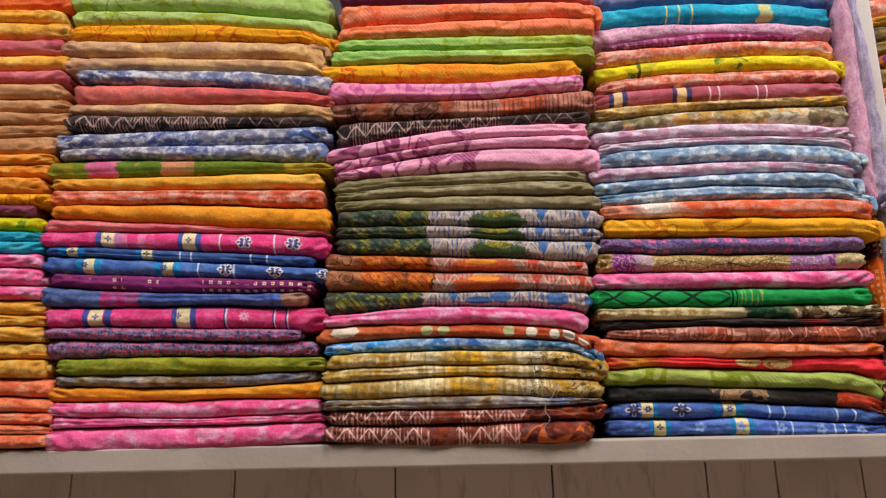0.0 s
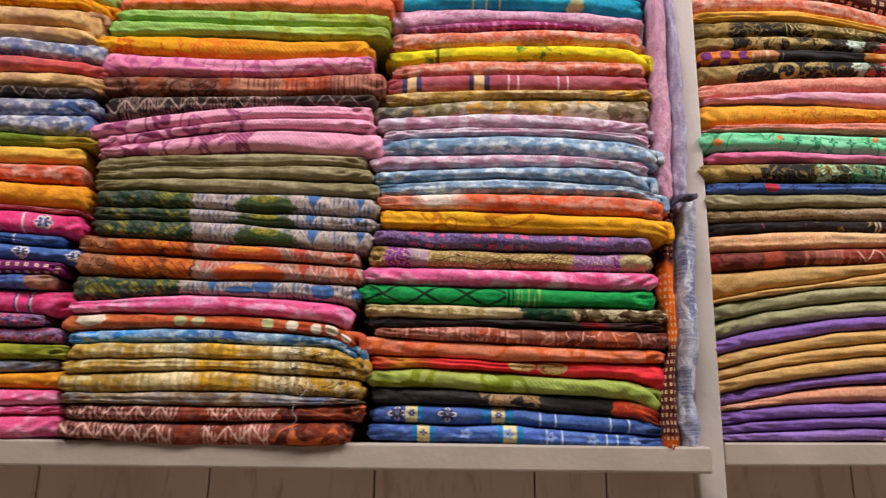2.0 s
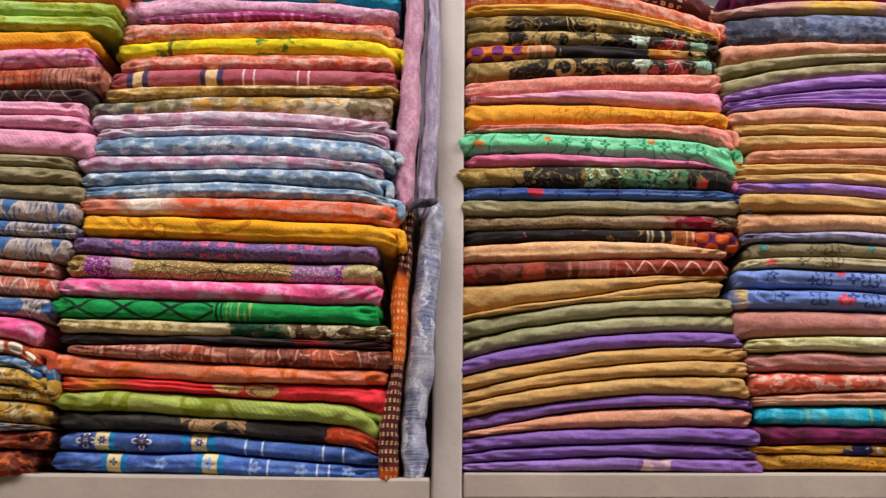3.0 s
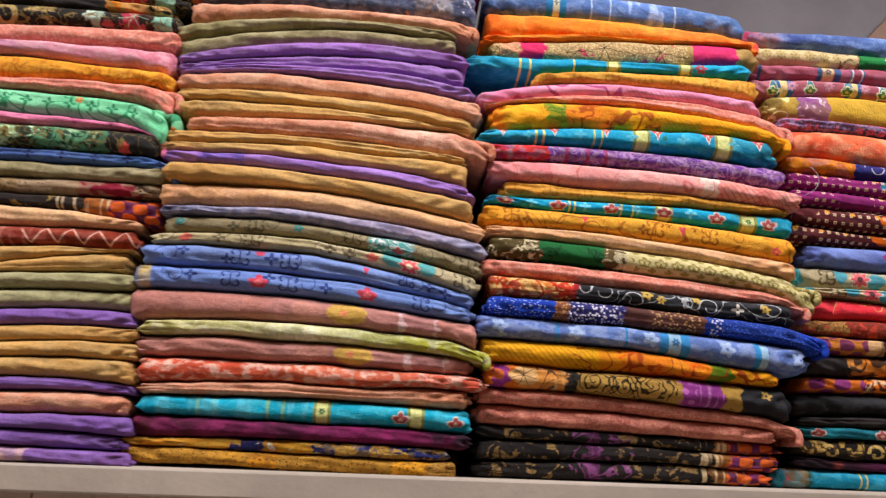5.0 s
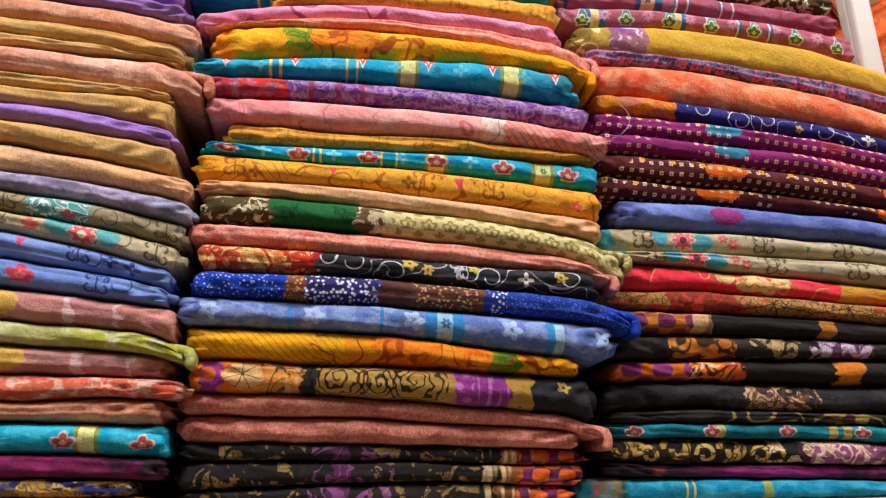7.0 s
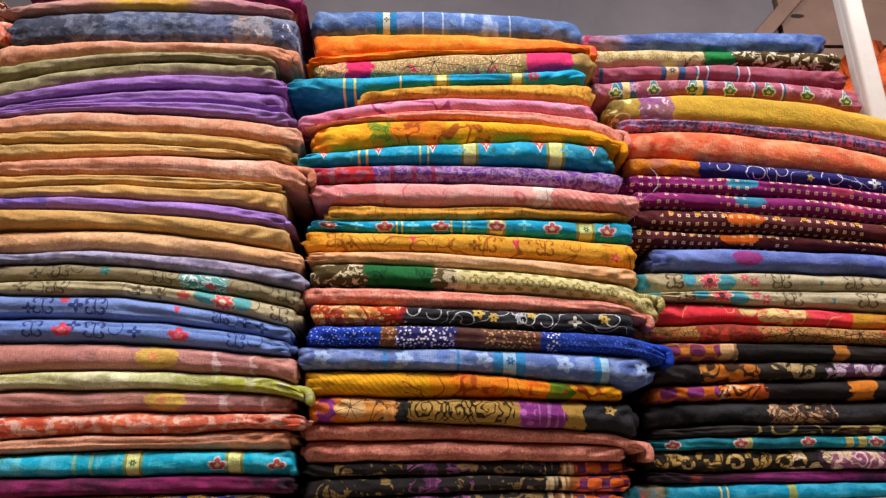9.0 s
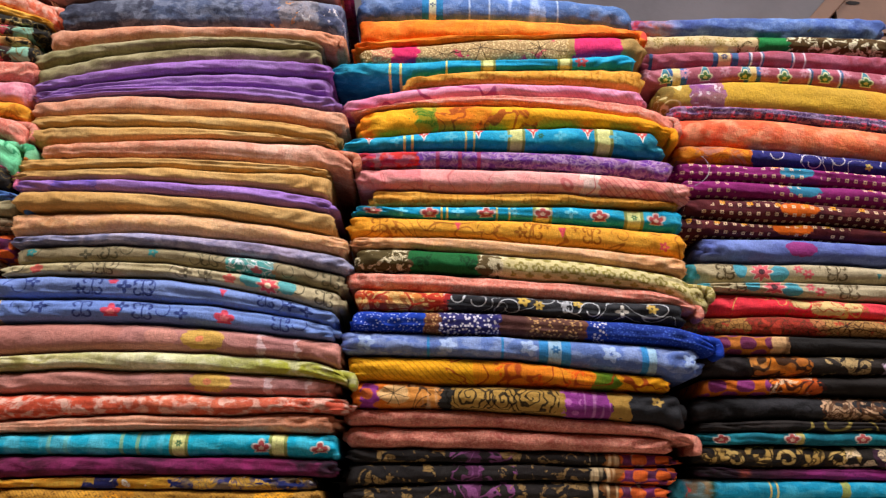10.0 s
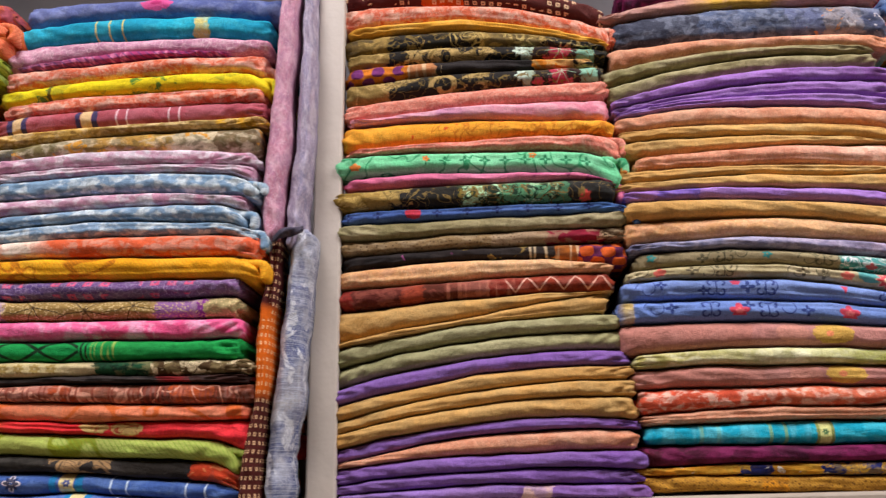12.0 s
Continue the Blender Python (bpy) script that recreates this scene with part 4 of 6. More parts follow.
dye("blue_band", "blue folded cotton with pale bands", "0 3c5888 .3 5070a8 .6 5474b0 1 486898", (("88a0c8", 16, .45),), (("band", "1c74a8", .235, .012, .285, .012), ("band", "c8cca8", .26, .012), ("ros", "3c4c6c", .208, 0, .005, 4, (.2, .3)), ("band", "a8bcd8", .39, .003, .46, .003, .7, .003), ("bar", "a8bce0", 60, (.5, .66))))
dye("blue_band_b", "periwinkle blue folded cotton with bright blue bands", "0 5c70b0 .5 6480bc 1 5870b0", (("a0b4d8", 20, .45),), (("band", "2c88c4", .253, .004, .47, .004, .59, .014, .655, .014, .885, .012), ("band", "9cc4dc", .6225, .019, .905, .012), ("ros", "2c70a8", .25, .5, .006, 6, (.55, .7)), ("ros", "a4bce0", .095, .2, .012, 5)))
dye("orange_flower", "bright orange folded cotton with rose flower", "0 e86c10 .3 f08018 .5 f08c1c .7 f09038 1 e86c18", (("f8a840", 10, .5), ("d84c10", 16, .35)), (("flor", "d8443c", 14, .14),))
dye("gold_magenta", "gold textured folded cotton with magenta blooms", "0 8c6c3c .03 c08060 .10 c8245c .185 a08458 .69 a48450 .715 cc2c64 .86 d02c68 .875 a4844c 1 a04c4c", (), (("dot", "e0c890", 330, .4, (0, .1)), ("dot", "e0c890", 330, .4, (.185, .7)), ("blot", "c82458", 20, .62, (.2, .7)), one("star", "2c1c10", .40, .045, .004, .0022), one("star", "2c1c10", .60, .042, .0, .0024), one("star", "2c1c10", .27, .030, -.004, .0012)))
dye("ochre_print", "ochre yellow folded cotton with faint flower print", "0 c48428 .5 d09430 1 d09030", (("e0ac48", 10, .5),), (("fleur", "b0741c", .046, .2, .0115, .001), ("damask", "e8bc60", 70, .3),))
dye("pink_soft", "soft pink folded cotton with plum leaf shadow", "0 b8507c .1 d87c9c .5 e08ca8 1 dc7ca4", (("f0acc4", 8, .5),), (("vein", "a03c70", 8, .03, (0, .5)), ("hatch", "d07498", 150, (.5, 2))))
dye("amber_flower", "amber yellow folded cotton with orange flower", "0 e87c08 .03 f89c0c .16 f8a00c .18 a8a020 .23 a09820 .24 e88010 .4 e87c10 .42 f8a00c 1 f49808", (("f4b428", 9, .35),), (("blot", "4c7c1c", 22, .52, (.16, .25)), ("vein", "a84c10", 16, .03, (.24, .66)), ("hatch", "d88c08", 150, (.5, 2))))
dye("amber_hatch", "amber folded cotton with stripes and orange flowers", "0 f8a408 .28 f8a80c .36 e8900c .45 e07810 .68 e87c08 .71 587c18 .76 587c18 .775 f49c08 1 f49c08", (("f4b428", 9, .3),), (("hatch", "b87008", 130, (0, .36)), ("vein", "a84010", 14, .03, (.28, .95)), ("blot", "f05c08", 16, .56, (.42, .7))))
dye("purple_gold", "purple brocade folded cotton with red flower", "0 b82c38 .07 c83038 .08 a87078 .1 c8302c .2 c83430 .215 74409c 1 643484", (("b08898", 30, .5), ("4c2470", 26, .4)), (("damask", "c0a0c4", 70, .6, (.22, 2)), ("star", "b894bc", .09, .3, .02, .0, .0012, (.3, 2)), ("dot", "b894b4", 260, .22, (.22, 2)), ("band", "a03c60", .28, .006, .35, .006, .41, .006)))
dye("pink_white", "pale pink folded cotton with rose streaks", "0 d87c80 .2 e49894 .68 e8a098 .69 e4948c .7 f0c8bc .75 f0ccc0 .755 e0887c 1 dc8478", (("f4c0b4", 10, .5),), (("vein", "d07070", 10, .01), ("hatch", "c05858", 110, (.76, 2))))
dye("yellow_scroll", "golden yellow folded cotton with scroll print", "0 d8901c .5 e09c28 1 e09824", (("ecb040", 9, .4),), (("vein", "a8641c", 9, .010), one("fleur", "a05c14", .09, .0115, .002), one("ros", "a05c14", .14, .007, 4, -.005), one("ring", "b06c1c", .24, .010, .0, .0008), one("ring", "b06c1c", .42, .010, -.002, .0008), one("drop", "d84058", .33, .006, .001, -1.0), one("ros", "a05c14", .52, .008, 4, -.004), one("fleur", "a05c14", .56, .0125, .0), one("ros", "a05c14", .605, .006, 4, .008), one("drop", "d84058", .65, .007, -.001, -1.0), one("ros", "a05c14", .69, .006, 4, .007), one("fleur", "a05c14", .74, .0125, .0), one("ring", "b06c1c", .83, .010, .003, .0008), one("star", "b06c1c", .9, .016, .0, .0008), one("ros", "d84850", .96, .007, 5, -.006)))
dye("black_scroll", "black folded cotton with white scrolls and red end", "0 c84c20 .1 cc7c38 .2 b83420 .27 901c20 .28 24262a 1 24262a", (("383a3e", 14, .5),), (("blot", "e0bc74", 34, .52, (0, .26)), ("crack", "a82818", 34, .05, (0, .26)), ("vein", "b8bcc0", 13, .006, (.28, 2)), one("ring", "d0d4d8", .36, .013, .002, .0008), one("ring", "d0d4d8", .30, .012, .006, .0008), one("ring", "d0d4d8", .46, .012, -.007, .0008), one("ring", "d0d4d8", .645, .011, .0, .0008), one("ring", "d0d4d8", .70, .011, -.002, .0008), one("ring", "d0d4d8", .90, .012, .002, .0008), one("ros", "c8a84c", .50, .009, 5, .005), one("ros", "c8a84c", .545, .007, 6, .001), one("ros", "c8a84c", .66, .007, 5, .007), one("ros", "d8d4c8", .79, .009, 4, -.002), one("ros", "c8a84c", .88, .008, 6, .004)))
dye("blue_dot", "royal blue folded cotton with dotted brown bands", "0 1438a0 .19 1440a8 .2 7c4c34 .25 6c4434 .255 2c2c68 .42 3c3474 .43 543430 .5 5c3c34 .67 6c4434 .68 1c3890 1 1438a0", (), (("dot", "a8b8e8", 260, .3, (0, .19)), ("dot", "c89c64", 260, .4, (.2, .25)), ("dot", "e0dcec", 230, .42, (.255, .43)), ("dot", "c89c64", 250, .42, (.51, .67)), ("dot", "e0e0f0", 220, .4, (.7, .745)), ("dot", "4c70d0", 260, .3, (.75, 2))))
dye("gold_rose", "gold folded cotton with black rose outlines", "0 d87018 .02 8c3484 .07 d06c18 .1 d89040 .24 cc8440 .25 2c2a26 .275 2c2a24 .28 ac8840 .6 a8843c .61 8c3888 .7 843480 .74 a8843c .79 a8843c .8 26272a 1 222426", (), (("oval", "d0681c", .030, .017, .0078, (0, .07)), ("lens", "dcb478", .115, .046, .013, 0), one("star", "2c2016", .115, .017, .0, .0017), ("vein", "2c1c1c", 20, .03, (.16, .25)), ("bar", "e8c898", 130, (.17, .25)), one("rose", "1c1812", .335, .030, .001, .0072), one("rose", "1c1812", .43, .022, -.003, .0066), one("rose", "1c1812", .515, .032, .0, .0076), ("oval", "b868b0", .016, .014, .0045, (.6, .66)), ("bar", "c080b8", 160, (.66, .74)), ("blot", "26272a", 26, .55, (.74, .8)), one("ros", "b09048", .88, .008, 5, .007)))
dye("blue_wash", "washed blue folded cotton with denim shading", "0 b8384c .06 c0404c .12 b87860 .2 4c5c98 .3 5068a4 .6 5878b4 1 5068ac", (("809ccc", 14, .5), ("34488c", 20, .4)), (("blot", "5c6c58", 20, .64, (.6, 1)),))
dye("mustard_flower", "mustard folded cotton with violet flower", "0 7c6830 .05 a48838 .1 8c8030 .105 7c3c84 .21 884490 .22 c49c2c .7 c8982c 1 bc8c28", (("c49c3c", 9, .4),), (("blot", "d8c8d0", 34, .56, (.1, .21)), ("vein", "e0d090", 18, .03, (0, .1))))
dye("navy_orange", "navy folded cotton with white curls and orange end", "0 cc7c10 .12 d88414 .23 c87010 .24 242468 1 20205c", (("34347c", 14, .4),), (("vein", "b85c10", 26, .04, (0, .24)), ("vein", "dcd8e0", 11, .006, (.24, 2)), one("ring", "dcd8e0", .32, .013, .004, .0008), one("ring", "dcd8e0", .44, .012, -.004, .0008), one("ring", "dcd8e0", .52, .012, .003, .0008), one("ring", "dcd8e0", .70, .013, -.002, .0008), one("ros", "d8c060", .62, .006, 5, -.004), one("ros", "e8e8f0", .84, .009, 4, .0)))
dye("gold_rust", "gold and rust folded cotton with dark branches", "0 a07038 .15 a8783c .22 8c2c20 .35 983024 .42 b07044 .46 ac8048 1 a87c48", (), (("crack", "4c3018", 170, .07), one("star", "2c180f", .52, .05, .0, .0026), one("star", "2c180f", .74, .05, .002, .0028), one("star", "2c180f", .94, .04, -.002, .0024), ("blot", "b83c28", 22, .58)))
dye("purple_orange", "plum and orange folded cotton with black length", "0 b46c28 .02 b46c28 .18 b8702c .19 c8a070 .23 c8a070 .24 1d1b1a .54 1d1a19 .55 b0702c .6 2c2624 1 5c4430", (), (("oval", "6c2858", .031, .017, .0105, (0, .19)), ("bar", "4c3020", 130, (.18, .25))))
dye("purple_orange_b", "orange and violet folded cotton with black length", "0 d06c1c .02 d06c1c .19 d4701c .2 d8701c .3 b8501c .35 1f1b19 .6 1d1a19 .62 c87420 .68 c87420 .7 282524 1 282524", (), (("oval", "84307c", .034, .019, .0115, (0, .2)), ("vein", "3c1c18", 26, .05, (.2, .36)), ("blot", "e8c8a0", 30, .6, (.2, .34))))
dye("black_rose", "charcoal black folded cotton with cream roses", "0 1b1b1d .35 29292b .5 272627 1 202022", (("3c3c40", 12, .5),), (("blot", "d8b088", 19, .43, (.39, .6)), ("vein", "5c3c28", 34, .04, (.39, .6))), .03)
dye("magenta_length", "dark plum folded cotton with magenta middle length", "0 1c1418 .12 1e141a .15 8c3c2c .17 241820 .28 4c1838 .34 6c1c54 .45 742060 .64 782060 .68 341830 .74 64204c 1 581840", (("34142c", 22, .5),), (("bar", "2c1424", 70, (.66, 1.2)),))
dye("purple_deep", "deep violet purple folded cotton", "0 7c58a0 .4 8460ac 1 744e98", (("a080c0", 9, .55), ("5c3c88", 9, .4)))


# ---- shapes ----
def solid(bm, x0, y0, z0, x1, y1, z1, bevel=0.0):
    b = bmesh.new()
    bmesh.ops.create_cube(b, size=1.0, matrix=Matrix.Translation(((x0 + x1) / 2, (y0 + y1) / 2, (z0 + z1) / 2)) @ Matrix.Diagonal((x1 - x0, y1 - y0, z1 - z0, 1)))
    if bevel:
        bmesh.ops.bevel(b, geom=b.edges[:], offset=bevel, segments=2, profile=0.5, affect="EDGES")
    me = bpy.data.meshes.new("tmp")
    b.to_mesh(me)
    bm.from_mesh(me)
    bpy.data.meshes.remove(me)
    b.free()


def part(name, bm, material, parent=None, label="", smooth=False):
    me = bpy.data.meshes.new(name)
    bm.to_mesh(me)
    bm.free()
    me.materials.append(material)
    if smooth:
        me.polygons.foreach_set("use_smooth", [True] * len(me.polygons))
    ob = new(name, me)
    if parent:
        ob.parent = parent
    return tagged(ob, label)


def slab(name, material, box, bevel=0.0, parent=None, label=""):
    bm = bmesh.new()
    solid(bm, *box, bevel)
    return part(name, bm, material, parent, label)


# ---- the shop round the shelves ----
def structure(ob, label, category):
    return tagged(ob, label, category, kind="structure")


# unseen floor, its colour lightened to bounce light up under the shelves
structure(slab("floor", FLOOR, (-3.2, -2.6, -0.1, 4.6, 1.7, 0.0)), "unseen beige shop floor, toned to bounce light under shelves", "floor")
# ceiling and side walls are out of view, darkened to hold back bounced light
structure(slab("ceiling", WALL, (-3.2, -2.6, 3.0, 4.6, 1.7, 3.1)), "unseen brown-grey shop ceiling, toned to limit bounced light", "ceiling")
structure(slab("wall_south", WALL, (-3.2, -2.7, 0, 4.6, -2.6, 3.0)), "unseen brown-grey shop wall, toned to limit bounced light", "wall")
structure(slab("wall_west", WALL, (-3.3, -2.6, 0, -3.2, 1.7, 3.0)), "unseen brown-grey shop wall, toned to limit bounced light", "wall")
structure(slab("wall_east", WALL, (4.6, -2.6, 0, 4.7, 1.7, 3.0)), "unseen brown-grey shop wall, toned to limit bounced light", "wall")
wall_north = structure(slab("wall_north", DARK, (-3.2, 1.60, 0, 4.6, 1.7, 1.46)), "wall clad in brown wood-print panels", "wall")
back = structure(slab("wall_back", GREY, (-3.2, 1.60, 1.462, 2.398, 1.7, 3.0)), "dark grey painted board behind shelves", "wall")
structure(slab("wall_back_brown", BROWN, (2.402, 1.595, 1.462, 4.6, 1.7, 2.395)), "brown board behind the next shelf bay", "wall")
structure(slab("wall_back_brown_upper", BROWN, (2.402, 1.588, 2.399, 4.6, 1.7, 3.0)), "brown upper board, its hole drawn by a dark disc", "wall")

# clad panels below the shelves, with narrow open joints
xs = [-1.79, -1.46, -1.13, -0.806, -0.471, -0.146, 0.168, 0.473, 0.61, 0.778, 1.08, 1.39, 1.70, 2.01, 2.32, 2.63, 2.94]
for a, b in zip(xs, xs[1:]):
    slab("panel", PANEL, (a + 0.0016, 1.57, 0.02, b - 0.0016, 1.598, 1.452), 0.0015, wall_north)


def shelf_board(x0, x1, y0, z0, z1, label, rise=0.0):
    """A board with a painted lip along its front edge."""
    bm = bmesh.new()
    solid(bm, x0, y0 + 0.0125, z0 + 0.002, x1, 1.566, z1, 0.002)
    for v in bm.verts:
        v.co.z += rise * (v.co.x - x0)
    board = tagged(new("shelf"), label, "shelf", "shelf boards")
    part("board", bm, SHELF, board)
    bm = bmesh.new()
    solid(bm, x0, y0, z0, x1, y0 + 0.012, z1 - 0.001, 0.003)
    for v in bm.verts:
        v.co.z += rise * (v.co.x - x0)
    part("front_lip", bm, SHELF, board, "off-white painted front lip")
    return board


shelf_board(-1.75, 0.641, 1.072, 1.4285, 1.4625, "off-white painted shelf board under bright fabric stacks")
shelf_board(0.683, 2.252, 1.14, 1.4375, 1.470, "off-white painted shelf board between two posts", 0.0098)
shelf_board(2.281, 3.4, 1.16, 1.458, 1.4905, "off-white painted shelf board of the next bay")
# unseen board, added to close the bays and shade the top of the back wall
shelf_board(-1.75, 3.4, 1.12, 2.82, 2.855, "unseen upper board added to close and shade the bays")


def post(x0, x1, y0, lean=0.0):
    """An upright of painted wood, with a worn front strip; lean tips its top forwards."""
    upright = tagged(new("shelf_post"), "off-white painted upright shelf post with worn edges", "shelf post", "shelf posts")
    for name, box, label in (("upright", (x0 + 0.002, y0 + 0.0125, 0.0, x1 - 0.002, y0 + 0.03, 2.8), ""),
                             ("front_strip", (x0, y0, 0.0, x1, y0 + 0.012, 2.8), "worn white painted front strip")):
        bm = bmesh.new()
        solid(bm, *box, 0.003)
        for v in bm.verts:
            v.co.y -= lean * (v.co.z - 1.48)
        part(name, bm, POST, upright, label)


post(0.643, 0.681, 1.136, 0.042)
post(2.252, 2.281, 1.18)


# ---- folded cloths ----
def curve3(x0, x1, z, droop=0.0, seed=0.0):
    """A gently bent line over x through heights at both ends and the middle, with small waves."""
    def at(x):
        s = min(max((x - x0) / (x1 - x0), 0.0), 1.0)
        h = z[0] * (1 - s) * (1 - 2 * s) + 4 * z[1] * s * (1 - s) + z[2] * s * (2 * s - 1)
        end = max(0.0, (s - 0.88) / 0.12) if droop > 0 else max(0.0, (0.12 - s) / 0.12)
        h -= abs(droop) * end * end
        return h + 0.0030 * noise.noise((x * 10, seed, 0.3)) + 0.0014 * noise.noise((x * 31, seed, 7.1))
    return at


def cloth_mesh(name, top, low, x0, x1, yf, depth, seed, n=72, arc=21):
    """A folded cloth: soft rounded fold in front, flat sheets to the back, closed ends with a few turned layers."""
    rnd = random.Random(seed)
    verts, uvs, faces, fuv = [], [], [], []
    ring = arc + 2
    bulge_f = rnd.uniform(0.85, 1.25)
    groove = rnd.choice((0, 0, 0, 0, 0.0014, 0.002))
    gpos = rnd.uniform(-0.35, 0.35)
    slits = [rnd.uniform(-0.55, -0.15), rnd.uniform(0.1, 0.6)]
    slit_deep = rnd.choice((0.0, 0.0, 0.003, 0.006)), rnd.choice((0.0, 0.0, 0.003, 0.006))
    round_l, round_r = rnd.uniform(0.004, 0.014), rnd.uniform(0.004, 0.014)
    for i in range(n + 1):
        s = i / n
        s = s - 0.055 * math.sin(2 * math.pi * s) * 0.9  # denser towards the ends
        x = x0 + (x1 - x0) * s
        edge_d = min(x - x0, x1 - x)
        e = max(0.0, 1 - (1 - min(1.0, (edge_d + 0.0008) / (round_l if s < 0.5 else round_r))) ** 3) ** (1 / 3)
        zt, zb = top(x) - 0.0004, low(x) + 0.0004
        h = max(zt - zb, 0.003)
        zc = (zt + zb) / 2
        hh = h * (0.48 + 0.52 * e)
        a = min(0.95 * h * bulge_f, 0.029)
        front = yf + 0.0035 * noise.noise((x * 9, seed, 1.7)) + 0.0018 * noise.noise((x * 30, seed, 5.7)) + (1 - e) * 0.010
        arc_len, last = 0.0, None
        row = []
        for j in range(arc):
            th = math.pi * (j / (arc - 1) - 0.5)
            q = math.sin(th)
            zz = zc + hh / 2 * math.copysign(abs(q) ** 0.84, q)
            yy = front + a * (1 - math.cos(th) ** 0.66)
            if groove:
                yy += groove * math.exp(-((q - gpos - 0.3 * noise.noise((x * 4, seed, 8.0))) / 0.13) ** 2)
            open_end = max(0.0, 1 - edge_d / 0.034)
            if open_end:  # plies part towards the cut ends
                for k, slit in enumerate(slits):
                    yy += open_end * slit_deep[s > 0.5] * math.exp(-((q - slit - 0.12 * noise.noise((x * 40, seed, k))) / 0.11) ** 2)
            wr = noise.noise((x * 38 + q * 1.3, q * 1.1 + seed, 2.2)) * 0.0018 + noise.noise((x * 95 - q * 2.0, q * 1.6, seed)) * 0.0005 + noise.noise((x * 9 + q * 1.6, q * 1.3 + seed, 4.4)) * 0.0017
            pull = max(0.0, 1 - edge_d / 0.09)
            wr += pull * 0.0022 * math.sin((edge_d * 210 + q * 2.4) + 5 * noise.noise((x * 15, q, seed)))
            yy += wr * math.cos(th)
            ply = sum(q > slit for slit in slits)
            x_at = x + max(0.0, 1 - edge_d / 0.035) * (0.006 * noise.noise((q * 1.7, seed, 3.0 if s < 0.5 else 9.0)) + 0.005 * noise.noise((ply * 3.3, seed, 5.0 if s < 0.5 else 2.0)))
            if last:
                arc_len += math.dist(last, (yy, zz))
            last = (yy, zz)
            row.append((x_at, yy, zz, arc_len))
        half = arc_len / 2
        for x_, yy, zz, al in row:
            verts.append((x_, yy, zz))
            uvs.append((x_ - x0, al - half))
        verts.append((x, yf + depth, zc + hh / 2))
        uvs.append((x - x0, half + depth))
        verts.append((x, yf + depth, zc - hh / 2))
        uvs.append((x - x0, -half - depth))
    for i in range(n):
        for j in range(ring):
            k = (j + 1) % ring
            faces.append((i * ring + j, (i + 1) * ring + j, (i + 1) * ring + k, i * ring + k))
    faces.append(tuple(range(ring)))
    faces.append(tuple(n * ring + j for j in reversed(range(ring))))
    me = bpy.data.meshes.new(name)
    me.from_pydata(verts, [], faces)
    layer = me.uv_layers.new(name="UVMap")
    vi = np.empty(len(me.loops), dtype=np.int32)
    me.loops.foreach_get("vertex_index", vi)
    layer.data.foreach_set("uv", np.array(uvs)[vi].ravel())
    me.polygons.foreach_set("use_smooth", [True] * len(me.polygons))
    me.update()
    return me


def loose_end(x, z, yf, drop, along, seed):
    """The turned end of a cloth that hangs down over the fold below it."""
    path = []
    for i in range(13):
        s = i / 12
        if s < 0.4:
            path.append((x - 0.022 + 0.028 * s / 0.4, z + 0.002 - 0.003 * (s / 0.4) ** 2))
        else:
            k = (s - 0.4) / 0.6
            path.append((x + 0.006 + 0.004 * math.sin(k * 2.2) - 0.004 * k, z - 0.001 - drop * k))
    verts, faces, uvs = [], [], []
    half, arc = 0.0056, 0.0
    prof = ((1, 0.15), (1, 0.006), (0.7, 0.002), (0, 0.0), (-0.7, 0.002), (-1, 0.006), (-1, 0.15))
    for i, (px, pz) in enumerate(path):
        ax, az = path[max(i - 1, 0)]
        bx, bz = path[min(i + 1, 12)]
        length = math.hypot(bx - ax, bz - az)
        nx, nz = -(bz - az) / length, (bx - ax) / length
        arc += math.hypot(px - ax, pz - az) if i else 0.0
        thin = 1.0 if i < 12 else 0.4
        for off, dy in prof:
            wave = 0.003 * noise.noise((arc * 60, off, seed))
            verts.append((px + nx * off * half * thin, yf + 0.004 + dy + wave, pz + nz * off * half * thin))
            uvs.append((along + arc, dy * off))
    m = len(prof)
    for i in range(12):
        for j in range(m):
            k = (j + 1) % m
            faces.append((i * m + j, i * m + k, (i + 1) * m + k, (i + 1) * m + j))
    faces.append(tuple(reversed(range(m))))
    faces.append(tuple(12 * m + j for j in range(m)))
    me = bpy.data.meshes.new("loose_end")
    me.from_pydata(verts, [], faces)
    layer = me.uv_layers.new(name="UVMap")
    vi = np.empty(len(me.loops), dtype=np.int32)
    me.loops.foreach_get("vertex_index", vi)
    layer.data.foreach_set("uv", np.array(uvs)[vi].ravel())
    me.polygons.foreach_set("use_smooth", [True] * len(me.polygons))
    me.update()
    return me


